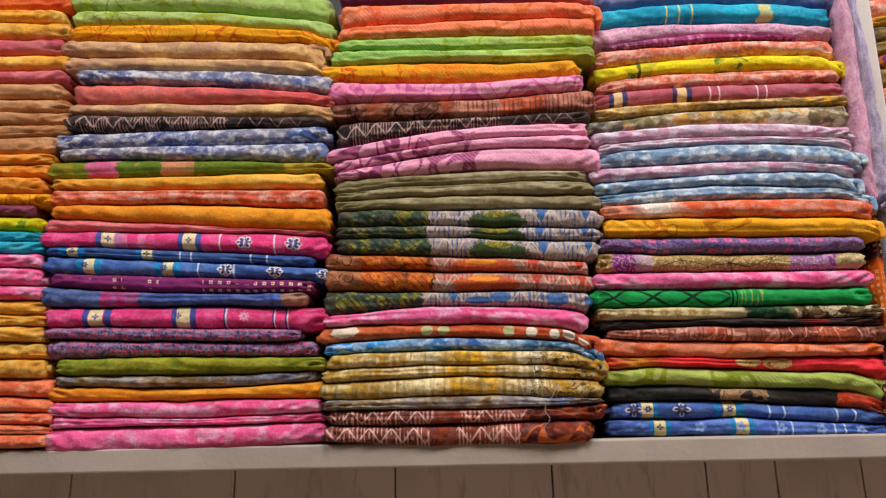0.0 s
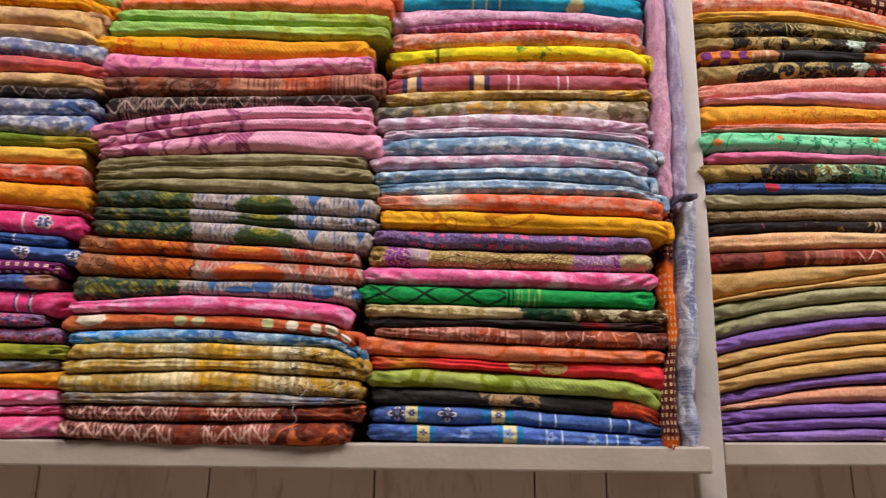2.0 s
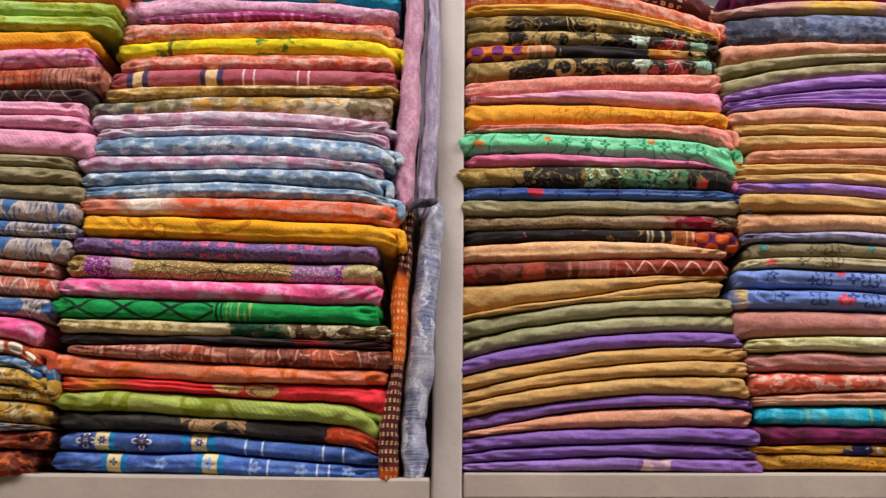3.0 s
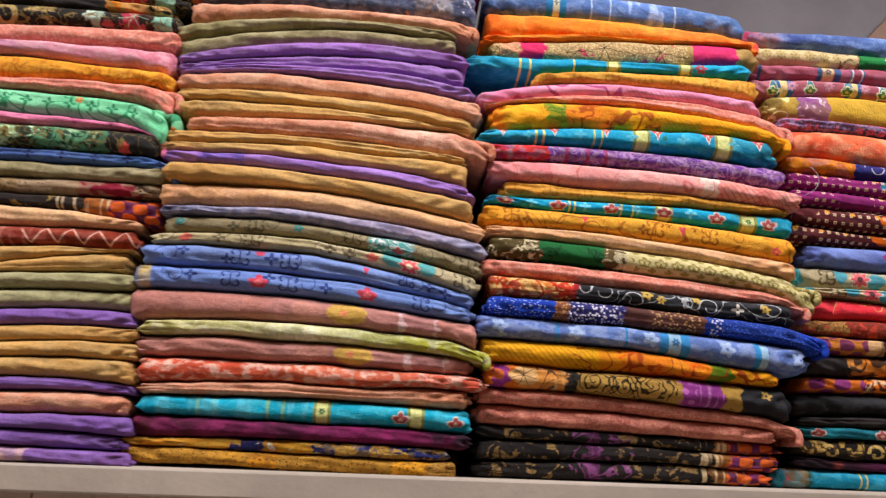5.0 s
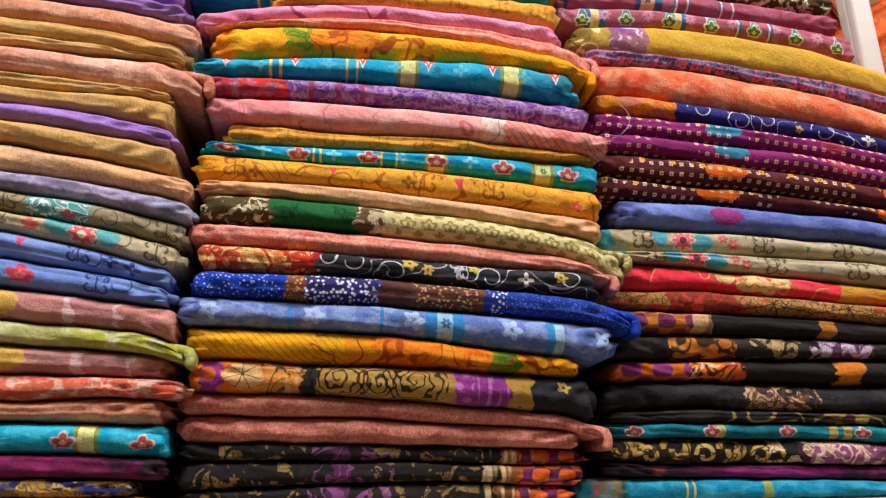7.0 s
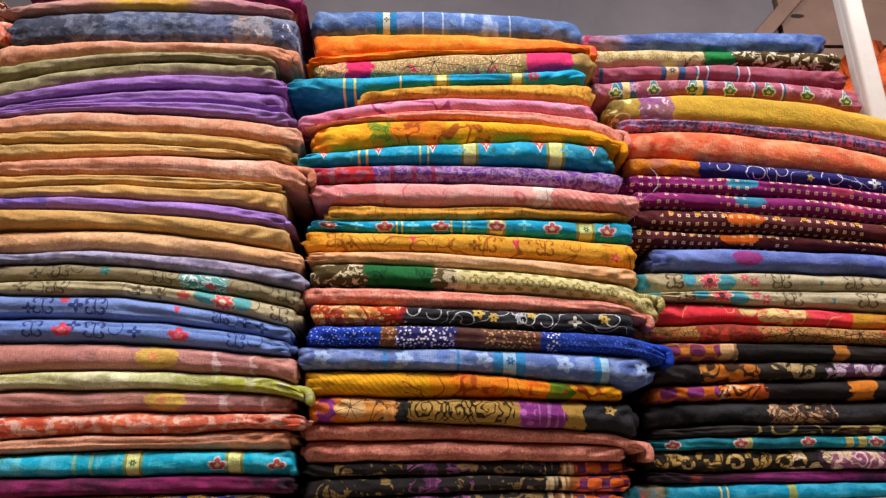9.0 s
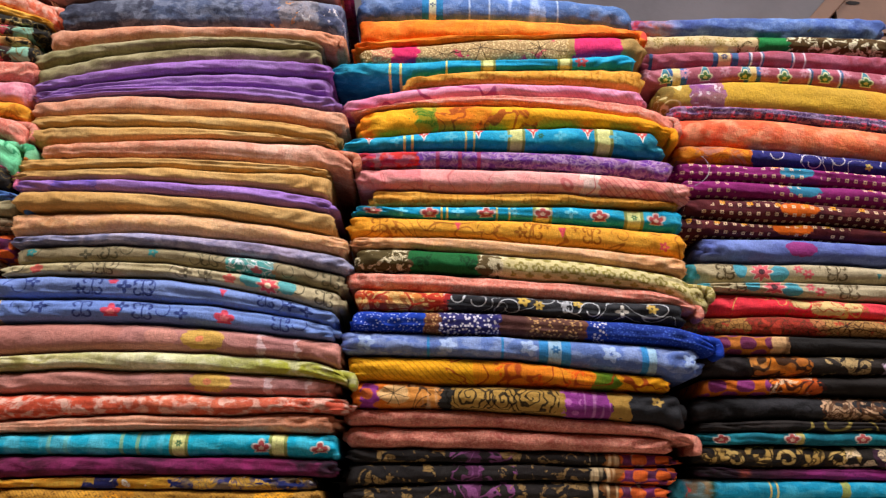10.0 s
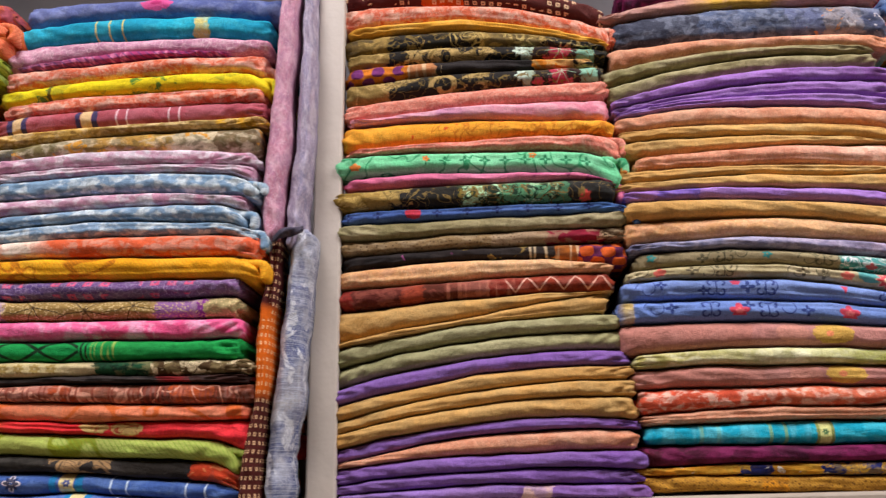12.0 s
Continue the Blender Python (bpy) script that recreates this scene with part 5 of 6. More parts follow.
class Stack:
    """A stack of folded cloths on a shelf, laid from the bottom up."""
    made = 0

    def __init__(self, lean, x0, x1, z):
        """lean: 'height depth' pairs, as the fronts of the cloths lean in and out on the way up."""
        pairs = [float(v) for v in lean.split()]
        self.heights, self.depths, self.low = pairs[::2], pairs[1::2], curve3(x0, x1, z)

    def lay(self, key, x0, x1, zl, zm, zr, droop=0.0, out=0.0):
        Stack.made += 1
        seed = Stack.made * 1.37
        top = curve3(x0, x1, (zl, zm, zr), droop, seed)
        y = float(np.interp(zm - 0.012, self.heights, self.depths)) + random.Random(seed).uniform(-0.002, 0.002) - out
        lower = self.low
        if droop:
            self.low = lambda x: lower(x) - 0.8 * droop * max(0.0, ((x - x0) / (x1 - x0) - 0.88) / 0.12) ** 2
        me = cloth_mesh("outer_fold", top, self.low, x0, x1, y, 0.27, seed)
        me.materials.append(CLOTHS[key][0])
        ob = new("folded_cloth")
        ob.location, ob.empty_display_size = ((x0 + x1) / 2, y + 0.13, self.low((x0 + x1) / 2)), 0.05
        home = Matrix.Translation(-ob.location)
        outer = new("outer_fold", me)
        outer.parent, outer.matrix_parent_inverse = ob, home
        under, rnd = self.low, random.Random(seed + 0.5)
        # inner plies that show where the outer fold ends
        a, b = rnd.uniform(-0.004, 0.007), rnd.uniform(-0.003, 0.008)
        lift = rnd.uniform(0.3, 0.55)
        inner = cloth_mesh("inner_ply", lambda x: under(x) + (top(x) - under(x)) * (lift + 0.3), lambda x: under(x) + (top(x) - under(x)) * (lift - 0.22),
                           x0 - a, x1 + b, y + 0.007, 0.24, seed + 0.7, n=20, arc=7)
        inner.materials.append(CLOTHS[key][0])
        ply = new("inner_ply", inner)
        ply.parent, ply.matrix_parent_inverse = ob, home
        if droop:
            hang = loose_end(x1, top(x1 - 0.004) - 0.003, y, rnd.uniform(0.010, 0.022), x1 - x0, seed)
            hang.materials.append(CLOTHS[key][0])
            flap = new("loose_end", hang)
            flap.parent, flap.matrix_parent_inverse = ob, home
        self.low = top
        return tagged(ob, CLOTHS[key][1], "folded fabric", "folded fabrics in shelf stacks")



# stack A
st = Stack("1.46 1.066 1.6 1.055 1.72 1.042 1.9 1.036", -0.918, -0.589, (1.4611, 1.4621, 1.4652))
st.lay("coral_tie", -0.966, -0.592, 1.4884, 1.4874, 1.4834)
st.lay("coral_tie", -0.961, -0.590, 1.5003, 1.4993, 1.4953)
st.lay("coral_tie", -0.957, -0.585, 1.5171, 1.5161, 1.5121)
st.lay("coral_tie", -0.956, -0.585, 1.5391, 1.5381, 1.5341)
st.lay("coral_tie", -0.956, -0.588, 1.5632, 1.5622, 1.5582)
st.lay("yellow_plain", -0.959, -0.600, 1.5916, 1.5906, 1.5866)
st.lay("yellow_plain", -0.952, -0.600, 1.6164, 1.6154, 1.6114)
st.lay("yellow_plain", -0.955, -0.605, 1.6390, 1.6380, 1.6340)
st.lay("yellow_plain", -0.951, -0.604, 1.6571, 1.6561, 1.6521)
st.lay("yellow_plain", -0.947, -0.603, 1.6760, 1.6750, 1.6711)
st.lay("pink_tie", -0.947, -0.610, 1.6978, 1.6968, 1.6929)
st.lay("pink_tie", -0.949, -0.614, 1.7233, 1.7224, 1.7184)
st.lay("pink_tie", -0.947, -0.616, 1.7465, 1.7455, 1.7416)
st.lay("turq_plain", -0.943, -0.615, 1.7650, 1.7640, 1.7601)
st.lay("turq_plain", -0.938, -0.617, 1.7801, 1.7791, 1.7752)
st.lay("lime_flower", -0.939, -0.623, 1.8030, 1.8020, 1.7981)
st.lay("plum_plain", -0.943, -0.635, 1.8202, 1.8192, 1.8153)
st.lay("orange_leaf", -0.939, -0.608, 1.8393, 1.8383, 1.8344)
st.lay("orange_plain", -0.943, -0.627, 1.8648, 1.8638, 1.8598)
st.lay("orange_plain", -0.935, -0.616, 1.8827, 1.8817, 1.8778)
st.lay("orange_plain", -0.938, -0.614, 1.9001, 1.8991, 1.8952)
st.lay("tan_plain", -0.942, -0.614, 1.9292, 1.9282, 1.9242)
st.lay("tan_plain", -0.935, -0.593, 1.9484, 1.9474, 1.9435)
st.lay("tan_plain", -0.936, -0.597, 1.9704, 1.9695, 1.9655)
st.lay("tan_plain", -0.938, -0.600, 1.9911, 1.9902, 1.9862)
st.lay("tan_plain", -0.941, -0.612, 2.0196, 2.0186, 2.0146)
st.lay("rose_plain", -0.935, -0.611, 2.0414, 2.0405, 2.0366)
st.lay("yellow_plain", -0.936, -0.609, 2.0677, 2.0667, 2.0628)
st.lay("rose_plain", -0.940, -0.620, 2.0979, 2.0969, 2.0929)
st.lay("yellow_plain", -0.936, -0.614, 2.1269, 2.1260, 2.1220)
st.lay("yellow_plain", -0.935, -0.627, 2.1483, 2.1474, 2.1434)
st.lay("orange_red", -0.938, -0.616, 2.1767, 2.1757, 2.1718)

# stack B
st = Stack("1.47 1.070 1.6 1.056 1.7 1.042 1.8 1.036 2.2 1.038", -0.588, -0.197, (1.4561, 1.4541, 1.4652))
st.lay("pink_tie", -0.595, -0.199, 1.4918, 1.4897, 1.4938)
st.lay("pink_tie", -0.590, -0.200, 1.5066, 1.5025, 1.5066)
st.lay("pink_tie", -0.589, -0.203, 1.5269, 1.5259, 1.5248)
st.lay("orange_cloud", -0.593, -0.200, 1.5504, 1.5444, 1.5484)
st.lay("grey_brown", -0.584, -0.210, 1.5644, 1.5613, 1.5624)
st.lay("olive_cloud", -0.585, -0.198, 1.5890, 1.5860, 1.5829)
st.lay("purple_check", -0.603, -0.210, 1.6154, 1.6084, 1.6044)
st.lay("purple_check", -0.601, -0.235, 1.6326, 1.6276, 1.6206)
st.lay("pink_ikat_b", -0.602, -0.197, 1.6612, 1.6583, 1.6533)
st.lay("blue_flower_patch", -0.610, -0.227, 1.6933, 1.6783, 1.6734)
st.lay("purple_square", -0.598, -0.212, 1.7103, 1.7004, 1.6895)
st.lay("blue_ikat_b", -0.610, -0.197, 1.7374, 1.7236, 1.7079)
st.lay("blue_ikat", -0.610, -0.215, 1.7511, 1.7393, 1.7245)
st.lay("pink_ikat", -0.617, -0.194, 1.7737, 1.7667, 1.7559)
st.lay("rose_plain", -0.614, -0.195, 1.7953, 1.7777, 1.7630)
st.lay("orange_cloud", -0.605, -0.195, 1.8131, 1.8092, 1.7974)
st.lay("rust_cloud", -0.610, -0.202, 1.8368, 1.8319, 1.8280)
st.lay("yellow_cloud", -0.608, -0.203, 1.8557, 1.8557, 1.8527)
st.lay("olive_pink", -0.622, -0.187, 1.8842, 1.8803, 1.8676)
st.lay("blue_dye", -0.603, -0.199, 1.9030, 1.9030, 1.9030)
st.lay("blue_dye", -0.612, -0.199, 1.9274, 1.9284, 1.9265)
st.lay("black_zig", -0.600, -0.199, 1.9577, 1.9508, 1.9399)
st.lay("tan_fold", -0.597, -0.189, 1.9785, 1.9736, 1.9687, droop=0.012)
st.lay("coral_red", -0.593, -0.189, 2.0125, 2.0027, 1.9821)
st.lay("blue_dye", -0.590, -0.195, 2.0337, 2.0278, 2.0140)
st.lay("tan_fold", -0.614, -0.212, 2.0611, 2.0523, 2.0425, droop=0.012)
st.lay("tan_fold", -0.621, -0.208, 2.0887, 2.0808, 2.0710, droop=0.012)
st.lay("orange_leaf", -0.611, -0.193, 2.1143, 2.1084, 2.0817, droop=0.012)
st.lay("green_leaf", -0.609, -0.195, 2.1454, 2.1346, 2.1082)
st.lay("green_leaf", -0.618, -0.202, 2.1807, 2.1738, 2.1492)

# stack C
st = Stack("1.47 1.062 1.56 1.057 1.68 1.049 1.8 1.040 1.9 1.033 2.2 1.040", -0.195, 0.170, (1.4641, 1.4550, 1.4591))
st.lay("maroon_batik", -0.197, 0.173, 1.4873, 1.4853, 1.4883)
st.lay("maroon_batik", -0.192, 0.189, 1.5064, 1.5054, 1.5094)
st.lay("grey_brown", -0.198, 0.185, 1.5206, 1.5226, 1.5166)
st.lay("yellow_white", -0.201, 0.189, 1.5437, 1.5497, 1.5416)
st.lay("yellow_white", -0.200, 0.193, 1.5626, 1.5666, 1.5585)
st.lay("yellow_white", -0.194, 0.188, 1.5819, 1.5869, 1.5758, droop=0.012)
st.lay("blue_white", -0.199, 0.183, 1.6003, 1.6052, 1.5923, droop=0.012)
st.lay("rust_dots", -0.205, 0.181, 1.6230, 1.6250, 1.6091, droop=0.012)
st.lay("pink_tie", -0.198, 0.172, 1.6399, 1.6499, 1.6379)
st.lay("blue_batik_b", -0.198, 0.181, 1.6765, 1.6715, 1.6656)
st.lay("rust_batik_b", -0.198, 0.185, 1.7078, 1.7009, 1.6900)
st.lay("rust_batik_b", -0.201, 0.179, 1.7314, 1.7225, 1.7106)
st.lay("blue_batik", -0.179, 0.196, 1.7524, 1.7475, 1.7385)
st.lay("blue_batik", -0.183, 0.199, 1.7708, 1.7649, 1.7580)
st.lay("blue_batik", -0.180, 0.202, 1.7932, 1.7922, 1.7852)
st.lay("sage_plain", -0.181, 0.203, 1.8072, 1.8121, 1.8072)
st.lay("sage_plain", -0.182, 0.194, 1.8202, 1.8301, 1.8261)
st.lay("sage_plain", -0.181, 0.186, 1.8379, 1.8496, 1.8437)
st.lay("pink_hatch", -0.181, 0.207, 1.8512, 1.8807, 1.8807)
st.lay("pink_hatch", -0.187, 0.194, 1.8664, 1.8948, 1.8988)
st.lay("pink_hatch", -0.196, 0.187, 1.8875, 1.9149, 1.9178)
st.lay("black_zig", -0.184, 0.196, 1.9313, 1.9343, 1.9372)
st.lay("rust_batik", -0.188, 0.204, 1.9644, 1.9654, 1.9743)
st.lay("pink_leaf", -0.195, 0.189, 2.0019, 1.9960, 1.9989)
st.lay("orange_hatch", -0.212, 0.181, 2.0290, 2.0290, 2.0260)
st.lay("green_leaf_b", -0.191, 0.210, 2.0561, 2.0492, 2.0483)
st.lay("green_leaf_b", -0.182, 0.209, 2.0709, 2.0739, 2.0690)
st.lay("coral_hatch", -0.180, 0.215, 2.0970, 2.1019, 2.1019)
st.lay("coral_hatch", -0.180, 0.216, 2.1368, 2.1328, 2.1269, droop=0.012)
st.lay("violet_plain", -0.184, 0.213, 2.1657, 2.1617, 2.1539)

# stack D
st = Stack("1.47 1.084 1.52 1.080 1.57 1.070 1.65 1.055 1.75 1.045 1.9 1.046 1.98 1.060 2.2 1.064", 0.198, 0.578, (1.4644, 1.4623, 1.4562))
st.lay("blue_ikat_d", 0.199, 0.583, 1.4871, 1.4851, 1.4727)
st.lay("blue_ikat_c", 0.203, 0.582, 1.5115, 1.5084, 1.4920)
st.lay("black_flower", 0.201, 0.581, 1.5343, 1.5281, 1.5168, droop=0.012)
st.lay("lime_hatch", 0.195, 0.578, 1.5576, 1.5545, 1.5432, droop=0.012)
st.lay("red_gold", 0.199, 0.591, 1.5762, 1.5690, 1.5680)
st.lay("coral_plain", 0.186, 0.588, 1.6007, 1.5895, 1.5855)
st.lay("rust_batik_c", 0.205, 0.593, 1.6111, 1.6132, 1.6111)
st.lay("black_plain", 0.195, 0.586, 1.6251, 1.6221, 1.6211)
st.lay("cream_green", 0.193, 0.591, 1.6436, 1.6396, 1.6396)
st.lay("green_cross", 0.185, 0.575, 1.6687, 1.6647, 1.6627)
st.lay("pink_tie", 0.189, 0.579, 1.6937, 1.6907, 1.6867)
st.lay("gold_purple", 0.193, 0.571, 1.7229, 1.7160, 1.7150)
st.lay("purple_check_b", 0.199, 0.573, 1.7456, 1.7407, 1.7377)
st.lay("orange_line", 0.209, 0.595, 1.7709, 1.7689, 1.7650, droop=0.012)
st.lay("rust_white", 0.203, 0.594, 1.7910, 1.7970, 1.7920)
st.lay("bluegrey_cloud", 0.202, 0.592, 1.8087, 1.8185, 1.8048, droop=0.012)
st.lay("bluegrey_cloud", 0.197, 0.578, 1.8263, 1.8372, 1.8322, droop=0.012)
st.lay("mauve_white", 0.193, 0.575, 1.8490, 1.8549, 1.8441)
st.lay("bluegrey_cloud", 0.207, 0.589, 1.8710, 1.8829, 1.8710, droop=0.012)
st.lay("mauve_white", 0.207, 0.580, 1.8858, 1.8967, 1.8848)
st.lay("mauve_white", 0.200, 0.581, 1.9050, 1.9159, 1.9040)
st.lay("gold_grey", 0.187, 0.583, 1.9271, 1.9430, 1.9460)
st.lay("gold_print", 0.206, 0.587, 1.9494, 1.9564, 1.9574)
st.lay("maroon_ikat", 0.209, 0.588, 1.9769, 1.9869, 1.9859)
st.lay("coral_white", 0.218, 0.582, 1.9968, 2.0109, 2.0028)
st.lay("yellow_green", 0.215, 0.591, 2.0209, 2.0350, 2.0279, droop=0.012)
st.lay("coral_white", 0.215, 0.582, 2.0506, 2.0597, 2.0597)
st.lay("purple_stripe", 0.233, 0.530, 2.0572, 2.0733, 2.0602)
st.lay("mauve_grey", 0.211, 0.585, 2.0916, 2.0996, 2.0856)
st.lay("turq_motif", 0.222, 0.589, 2.1251, 2.1332, 2.1150)
st.lay("blue_pink_flower", 0.231, 0.606, 2.1596, 2.1656, 2.1485)

# stack E
st = Stack("1.48 1.141 1.74 1.130 1.79 1.129 1.86 1.112 1.95 1.114 2.06 1.121 2.2 1.126", 0.681, 1.061, (1.4709, 1.4730, 1.4699))
st.lay("purple_flower", 0.682, 1.061, 1.4811, 1.4902, 1.4882)
st.lay("purple_deep", 0.675, 1.050, 1.4912, 1.5064, 1.5064)
st.lay("purple_deep", 0.673, 1.057, 1.5086, 1.5258, 1.5279)
st.lay("rust_soft", 0.679, 1.050, 1.5154, 1.5487, 1.5517)
st.lay("purple_deep", 0.679, 1.052, 1.5334, 1.5656, 1.5636)
st.lay("ochre_plain", 0.675, 1.052, 1.5504, 1.5850, 1.5921)
st.lay("ochre_plain", 0.675, 1.053, 1.5674, 1.6049, 1.6140)
st.lay("ochre_plain", 0.677, 1.050, 1.5863, 1.6228, 1.6309)
st.lay("purple_deep", 0.676, 1.048, 1.6085, 1.6439, 1.6479)
st.lay("sage_light", 0.678, 1.042, 1.6347, 1.6669, 1.6769)
st.lay("sage_light", 0.676, 1.038, 1.6568, 1.6871, 1.6952)
st.lay("ochre_plain", 0.677, 1.025, 1.6664, 1.6977, 1.7231)
st.lay("ochre_plain", 0.677, 1.031, 1.7098, 1.7219, 1.7249)
st.lay("maroon_zig", 0.678, 1.033, 1.7389, 1.7460, 1.7510)
st.lay("peach_cloud", 0.676, 1.037, 1.7625, 1.7736, 1.7614)
st.lay("black_orange", 0.683, 1.055, 1.7849, 1.7909, 1.7929)
st.lay("grey_red", 0.681, 1.059, 1.8035, 1.8085, 1.8105)
st.lay("sage_plain", 0.679, 1.058, 1.8254, 1.8304, 1.8314)
st.lay("blue_red", 0.683, 1.065, 1.8428, 1.8458, 1.8428, droop=0.012)
st.lay("black_green", 0.674, 1.045, 1.8722, 1.8761, 1.8731)
st.lay("pink_leaf_b", 0.687, 1.047, 1.8884, 1.8923, 1.8756, droop=0.012)
st.lay("mint_flower", 0.677, 1.055, 1.9240, 1.9250, 1.9121, droop=0.012)
st.lay("coral_soft", 0.691, 1.055, 1.9328, 1.9407, 1.9417, droop=0.012)
st.lay("yellow_flower", 0.682, 1.049, 1.9681, 1.9721, 1.9582)
st.lay("mauve_pink", 0.693, 1.044, 1.9770, 1.9929, 1.9939)
st.lay("coral_soft", 0.681, 1.048, 2.0008, 2.0207, 2.0227)
st.lay("black_gold_b", 0.684, 1.045, 2.0374, 2.0494, 2.0444)
st.lay("black_purple", 0.684, 1.032, 2.0628, 2.0678, 2.0578)
st.lay("black_gold_b", 0.683, 1.052, 2.0850, 2.0930, 2.0710)
st.lay("black_gold", 0.679, 1.051, 2.1162, 2.1212, 2.0804)
st.lay("gold_thin", 0.683, 1.055, 2.1312, 2.1352, 2.0882)
st.lay("coral_white", 0.673, 1.058, 2.1661, 2.1641, 2.1189, droop=0.012)
st.lay("brown_square", 0.672, 1.053, 2.2019, 2.1989, 2.1507)

# stack F
st = Stack("1.48 1.158 1.55 1.146 1.68 1.128 1.78 1.120 1.83 1.113 1.9 1.118 2.2 1.126", 1.045, 1.434, (1.4781, 1.4760, 1.4740))
st.lay("gold_weave", 1.043, 1.437, 1.4998, 1.4967, 1.4947)
st.lay("navy_gold", 1.048, 1.426, 1.5080, 1.5090, 1.5090)
st.lay("magenta_print", 1.054, 1.452, 1.5324, 1.5314, 1.5273)
st.lay("turq_band", 1.061, 1.454, 1.5570, 1.5601, 1.5560)
st.lay("rust_soft", 1.057, 1.447, 1.5688, 1.5769, 1.5759)
st.lay("rust_white_b", 1.057, 1.464, 1.6004, 1.6014, 1.5933)
st.lay("mauve_patch", 1.051, 1.448, 1.6244, 1.6264, 1.6183)
st.lay("lime_white", 1.053, 1.462, 1.6407, 1.6468, 1.6336, droop=0.012)
st.lay("mauve_patch", 1.040, 1.453, 1.6808, 1.6788, 1.6578)
st.lay("blue_floral_b", 1.037, 1.446, 1.7076, 1.7056, 1.6776)
st.lay("blue_floral", 1.046, 1.446, 1.7343, 1.7333, 1.6936)
st.lay("beige_floral_b", 1.054, 1.451, 1.7470, 1.7490, 1.7152)
st.lay("beige_floral", 1.069, 1.455, 1.7711, 1.7691, 1.7385)
st.lay("lavender_blue", 1.060, 1.461, 1.7831, 1.7851, 1.7584)
st.lay("peach_cloud", 1.059, 1.456, 1.8127, 1.8137, 1.7823)
st.lay("ochre_plain", 1.058, 1.440, 1.8391, 1.8361, 1.8125)
st.lay("purple_leaf", 1.057, 1.436, 1.8544, 1.8544, 1.8318)
st.lay("ochre_plain", 1.045, 1.435, 1.8647, 1.8707, 1.8598)
st.lay("ochre_plain", 1.052, 1.430, 1.8821, 1.8851, 1.8723)
st.lay("rust_peach", 1.078, 1.459, 1.9027, 1.9126, 1.9037, droop=0.012)
st.lay("ochre_plain", 1.058, 1.439, 1.9261, 1.9320, 1.9074)
st.lay("ochre_plain", 1.060, 1.438, 1.9408, 1.9476, 1.9270)
st.lay("rust_soft", 1.056, 1.450, 1.9631, 1.9740, 1.9521)
st.lay("purple_plain", 1.058, 1.435, 1.9690, 1.9890, 1.9734)
st.lay("purple_plain", 1.052, 1.425, 1.9800, 2.0070, 2.0034)
st.lay("purple_plain", 1.054, 1.429, 1.9880, 2.0260, 2.0214)
st.lay("sage_plain", 1.049, 1.412, 2.0155, 2.0500, 2.0480)
st.lay("sage_plain", 1.043, 1.413, 2.0404, 2.0641, 2.0562)
st.lay("rust_soft", 1.056, 1.433, 2.0774, 2.0853, 2.0783, droop=0.012)
st.lay("navy_print", 1.066, 1.439, 2.1201, 2.1360, 2.1251)
st.lay("mauve_yellow", 1.045, 1.431, 2.1275, 2.1564, 2.1365)
st.lay("magenta_dark", 1.085, 1.442, 2.1878, 2.1918, 2.1638)

# stack G
st = Stack("1.48 1.180 1.54 1.170 1.6 1.146 1.69 1.133 1.82 1.138 1.92 1.123 2.02 1.134 2.13 1.162", 1.463, 1.832, (1.4778, 1.4810, 1.4841))
st.lay("black_orange_b", 1.461, 1.833, 1.4989, 1.5052, 1.4999)
st.lay("black_orange_b", 1.464, 1.845, 1.5261, 1.5229, 1.5187)
st.lay("black_orange_b", 1.464, 1.844, 1.5414, 1.5383, 1.5320)
st.lay("coral_rose", 1.462, 1.840, 1.5670, 1.5618, 1.5514)
st.lay("coral_rose", 1.463, 1.862, 1.5868, 1.5796, 1.5632, droop=0.012)
st.lay("gold_rose", 1.470, 1.850, 1.6156, 1.6106, 1.5994)
st.lay("amber_hatch", 1.465, 1.836, 1.6467, 1.6387, 1.6196)
st.lay("blue_band_b", 1.455, 1.870, 1.6719, 1.6659, 1.6538)
st.lay("blue_dot", 1.468, 1.891, 1.6979, 1.6919, 1.6748, droop=0.012)
st.lay("black_scroll", 1.469, 1.857, 1.7246, 1.7146, 1.7045)
st.lay("coral_soft", 1.460, 1.873, 1.7453, 1.7383, 1.7135, droop=0.012)
st.lay("cream_green_b", 1.468, 1.889, 1.7755, 1.7655, 1.7363, droop=0.012)
st.lay("peach_cloud", 1.464, 1.866, 1.7894, 1.7844, 1.7633)
st.lay("yellow_scroll", 1.460, 1.870, 1.8186, 1.8116, 1.7974)
st.lay("turq_band_b", 1.466, 1.870, 1.8301, 1.8321, 1.8311)
st.lay("ochre_print", 1.486, 1.867, 1.8528, 1.8488, 1.8368)
st.lay("pink_white", 1.466, 1.879, 1.8789, 1.8799, 1.8609)
st.lay("purple_gold", 1.455, 1.860, 1.8993, 1.9053, 1.8915)
st.lay("turq_band_d", 1.453, 1.847, 1.9171, 1.9348, 1.9308)
st.lay("amber_flower", 1.468, 1.863, 1.9581, 1.9680, 1.9442, droop=0.012)
st.lay("coral_soft", 1.454, 1.870, 1.9534, 1.9841, 1.9623, droop=0.012)
st.lay("pink_soft", 1.446, 1.834, 1.9774, 2.0052, 1.9943)
st.lay("ochre_print", 1.526, 1.836, 2.0109, 2.0268, 2.0278)
st.lay("turq_band_c", 1.432, 1.828, 2.0383, 2.0413, 2.0503)
st.lay("gold_magenta", 1.465, 1.847, 2.0625, 2.0838, 2.0878)
st.lay("orange_flower", 1.456, 1.841, 2.0751, 2.0871, 2.0871)
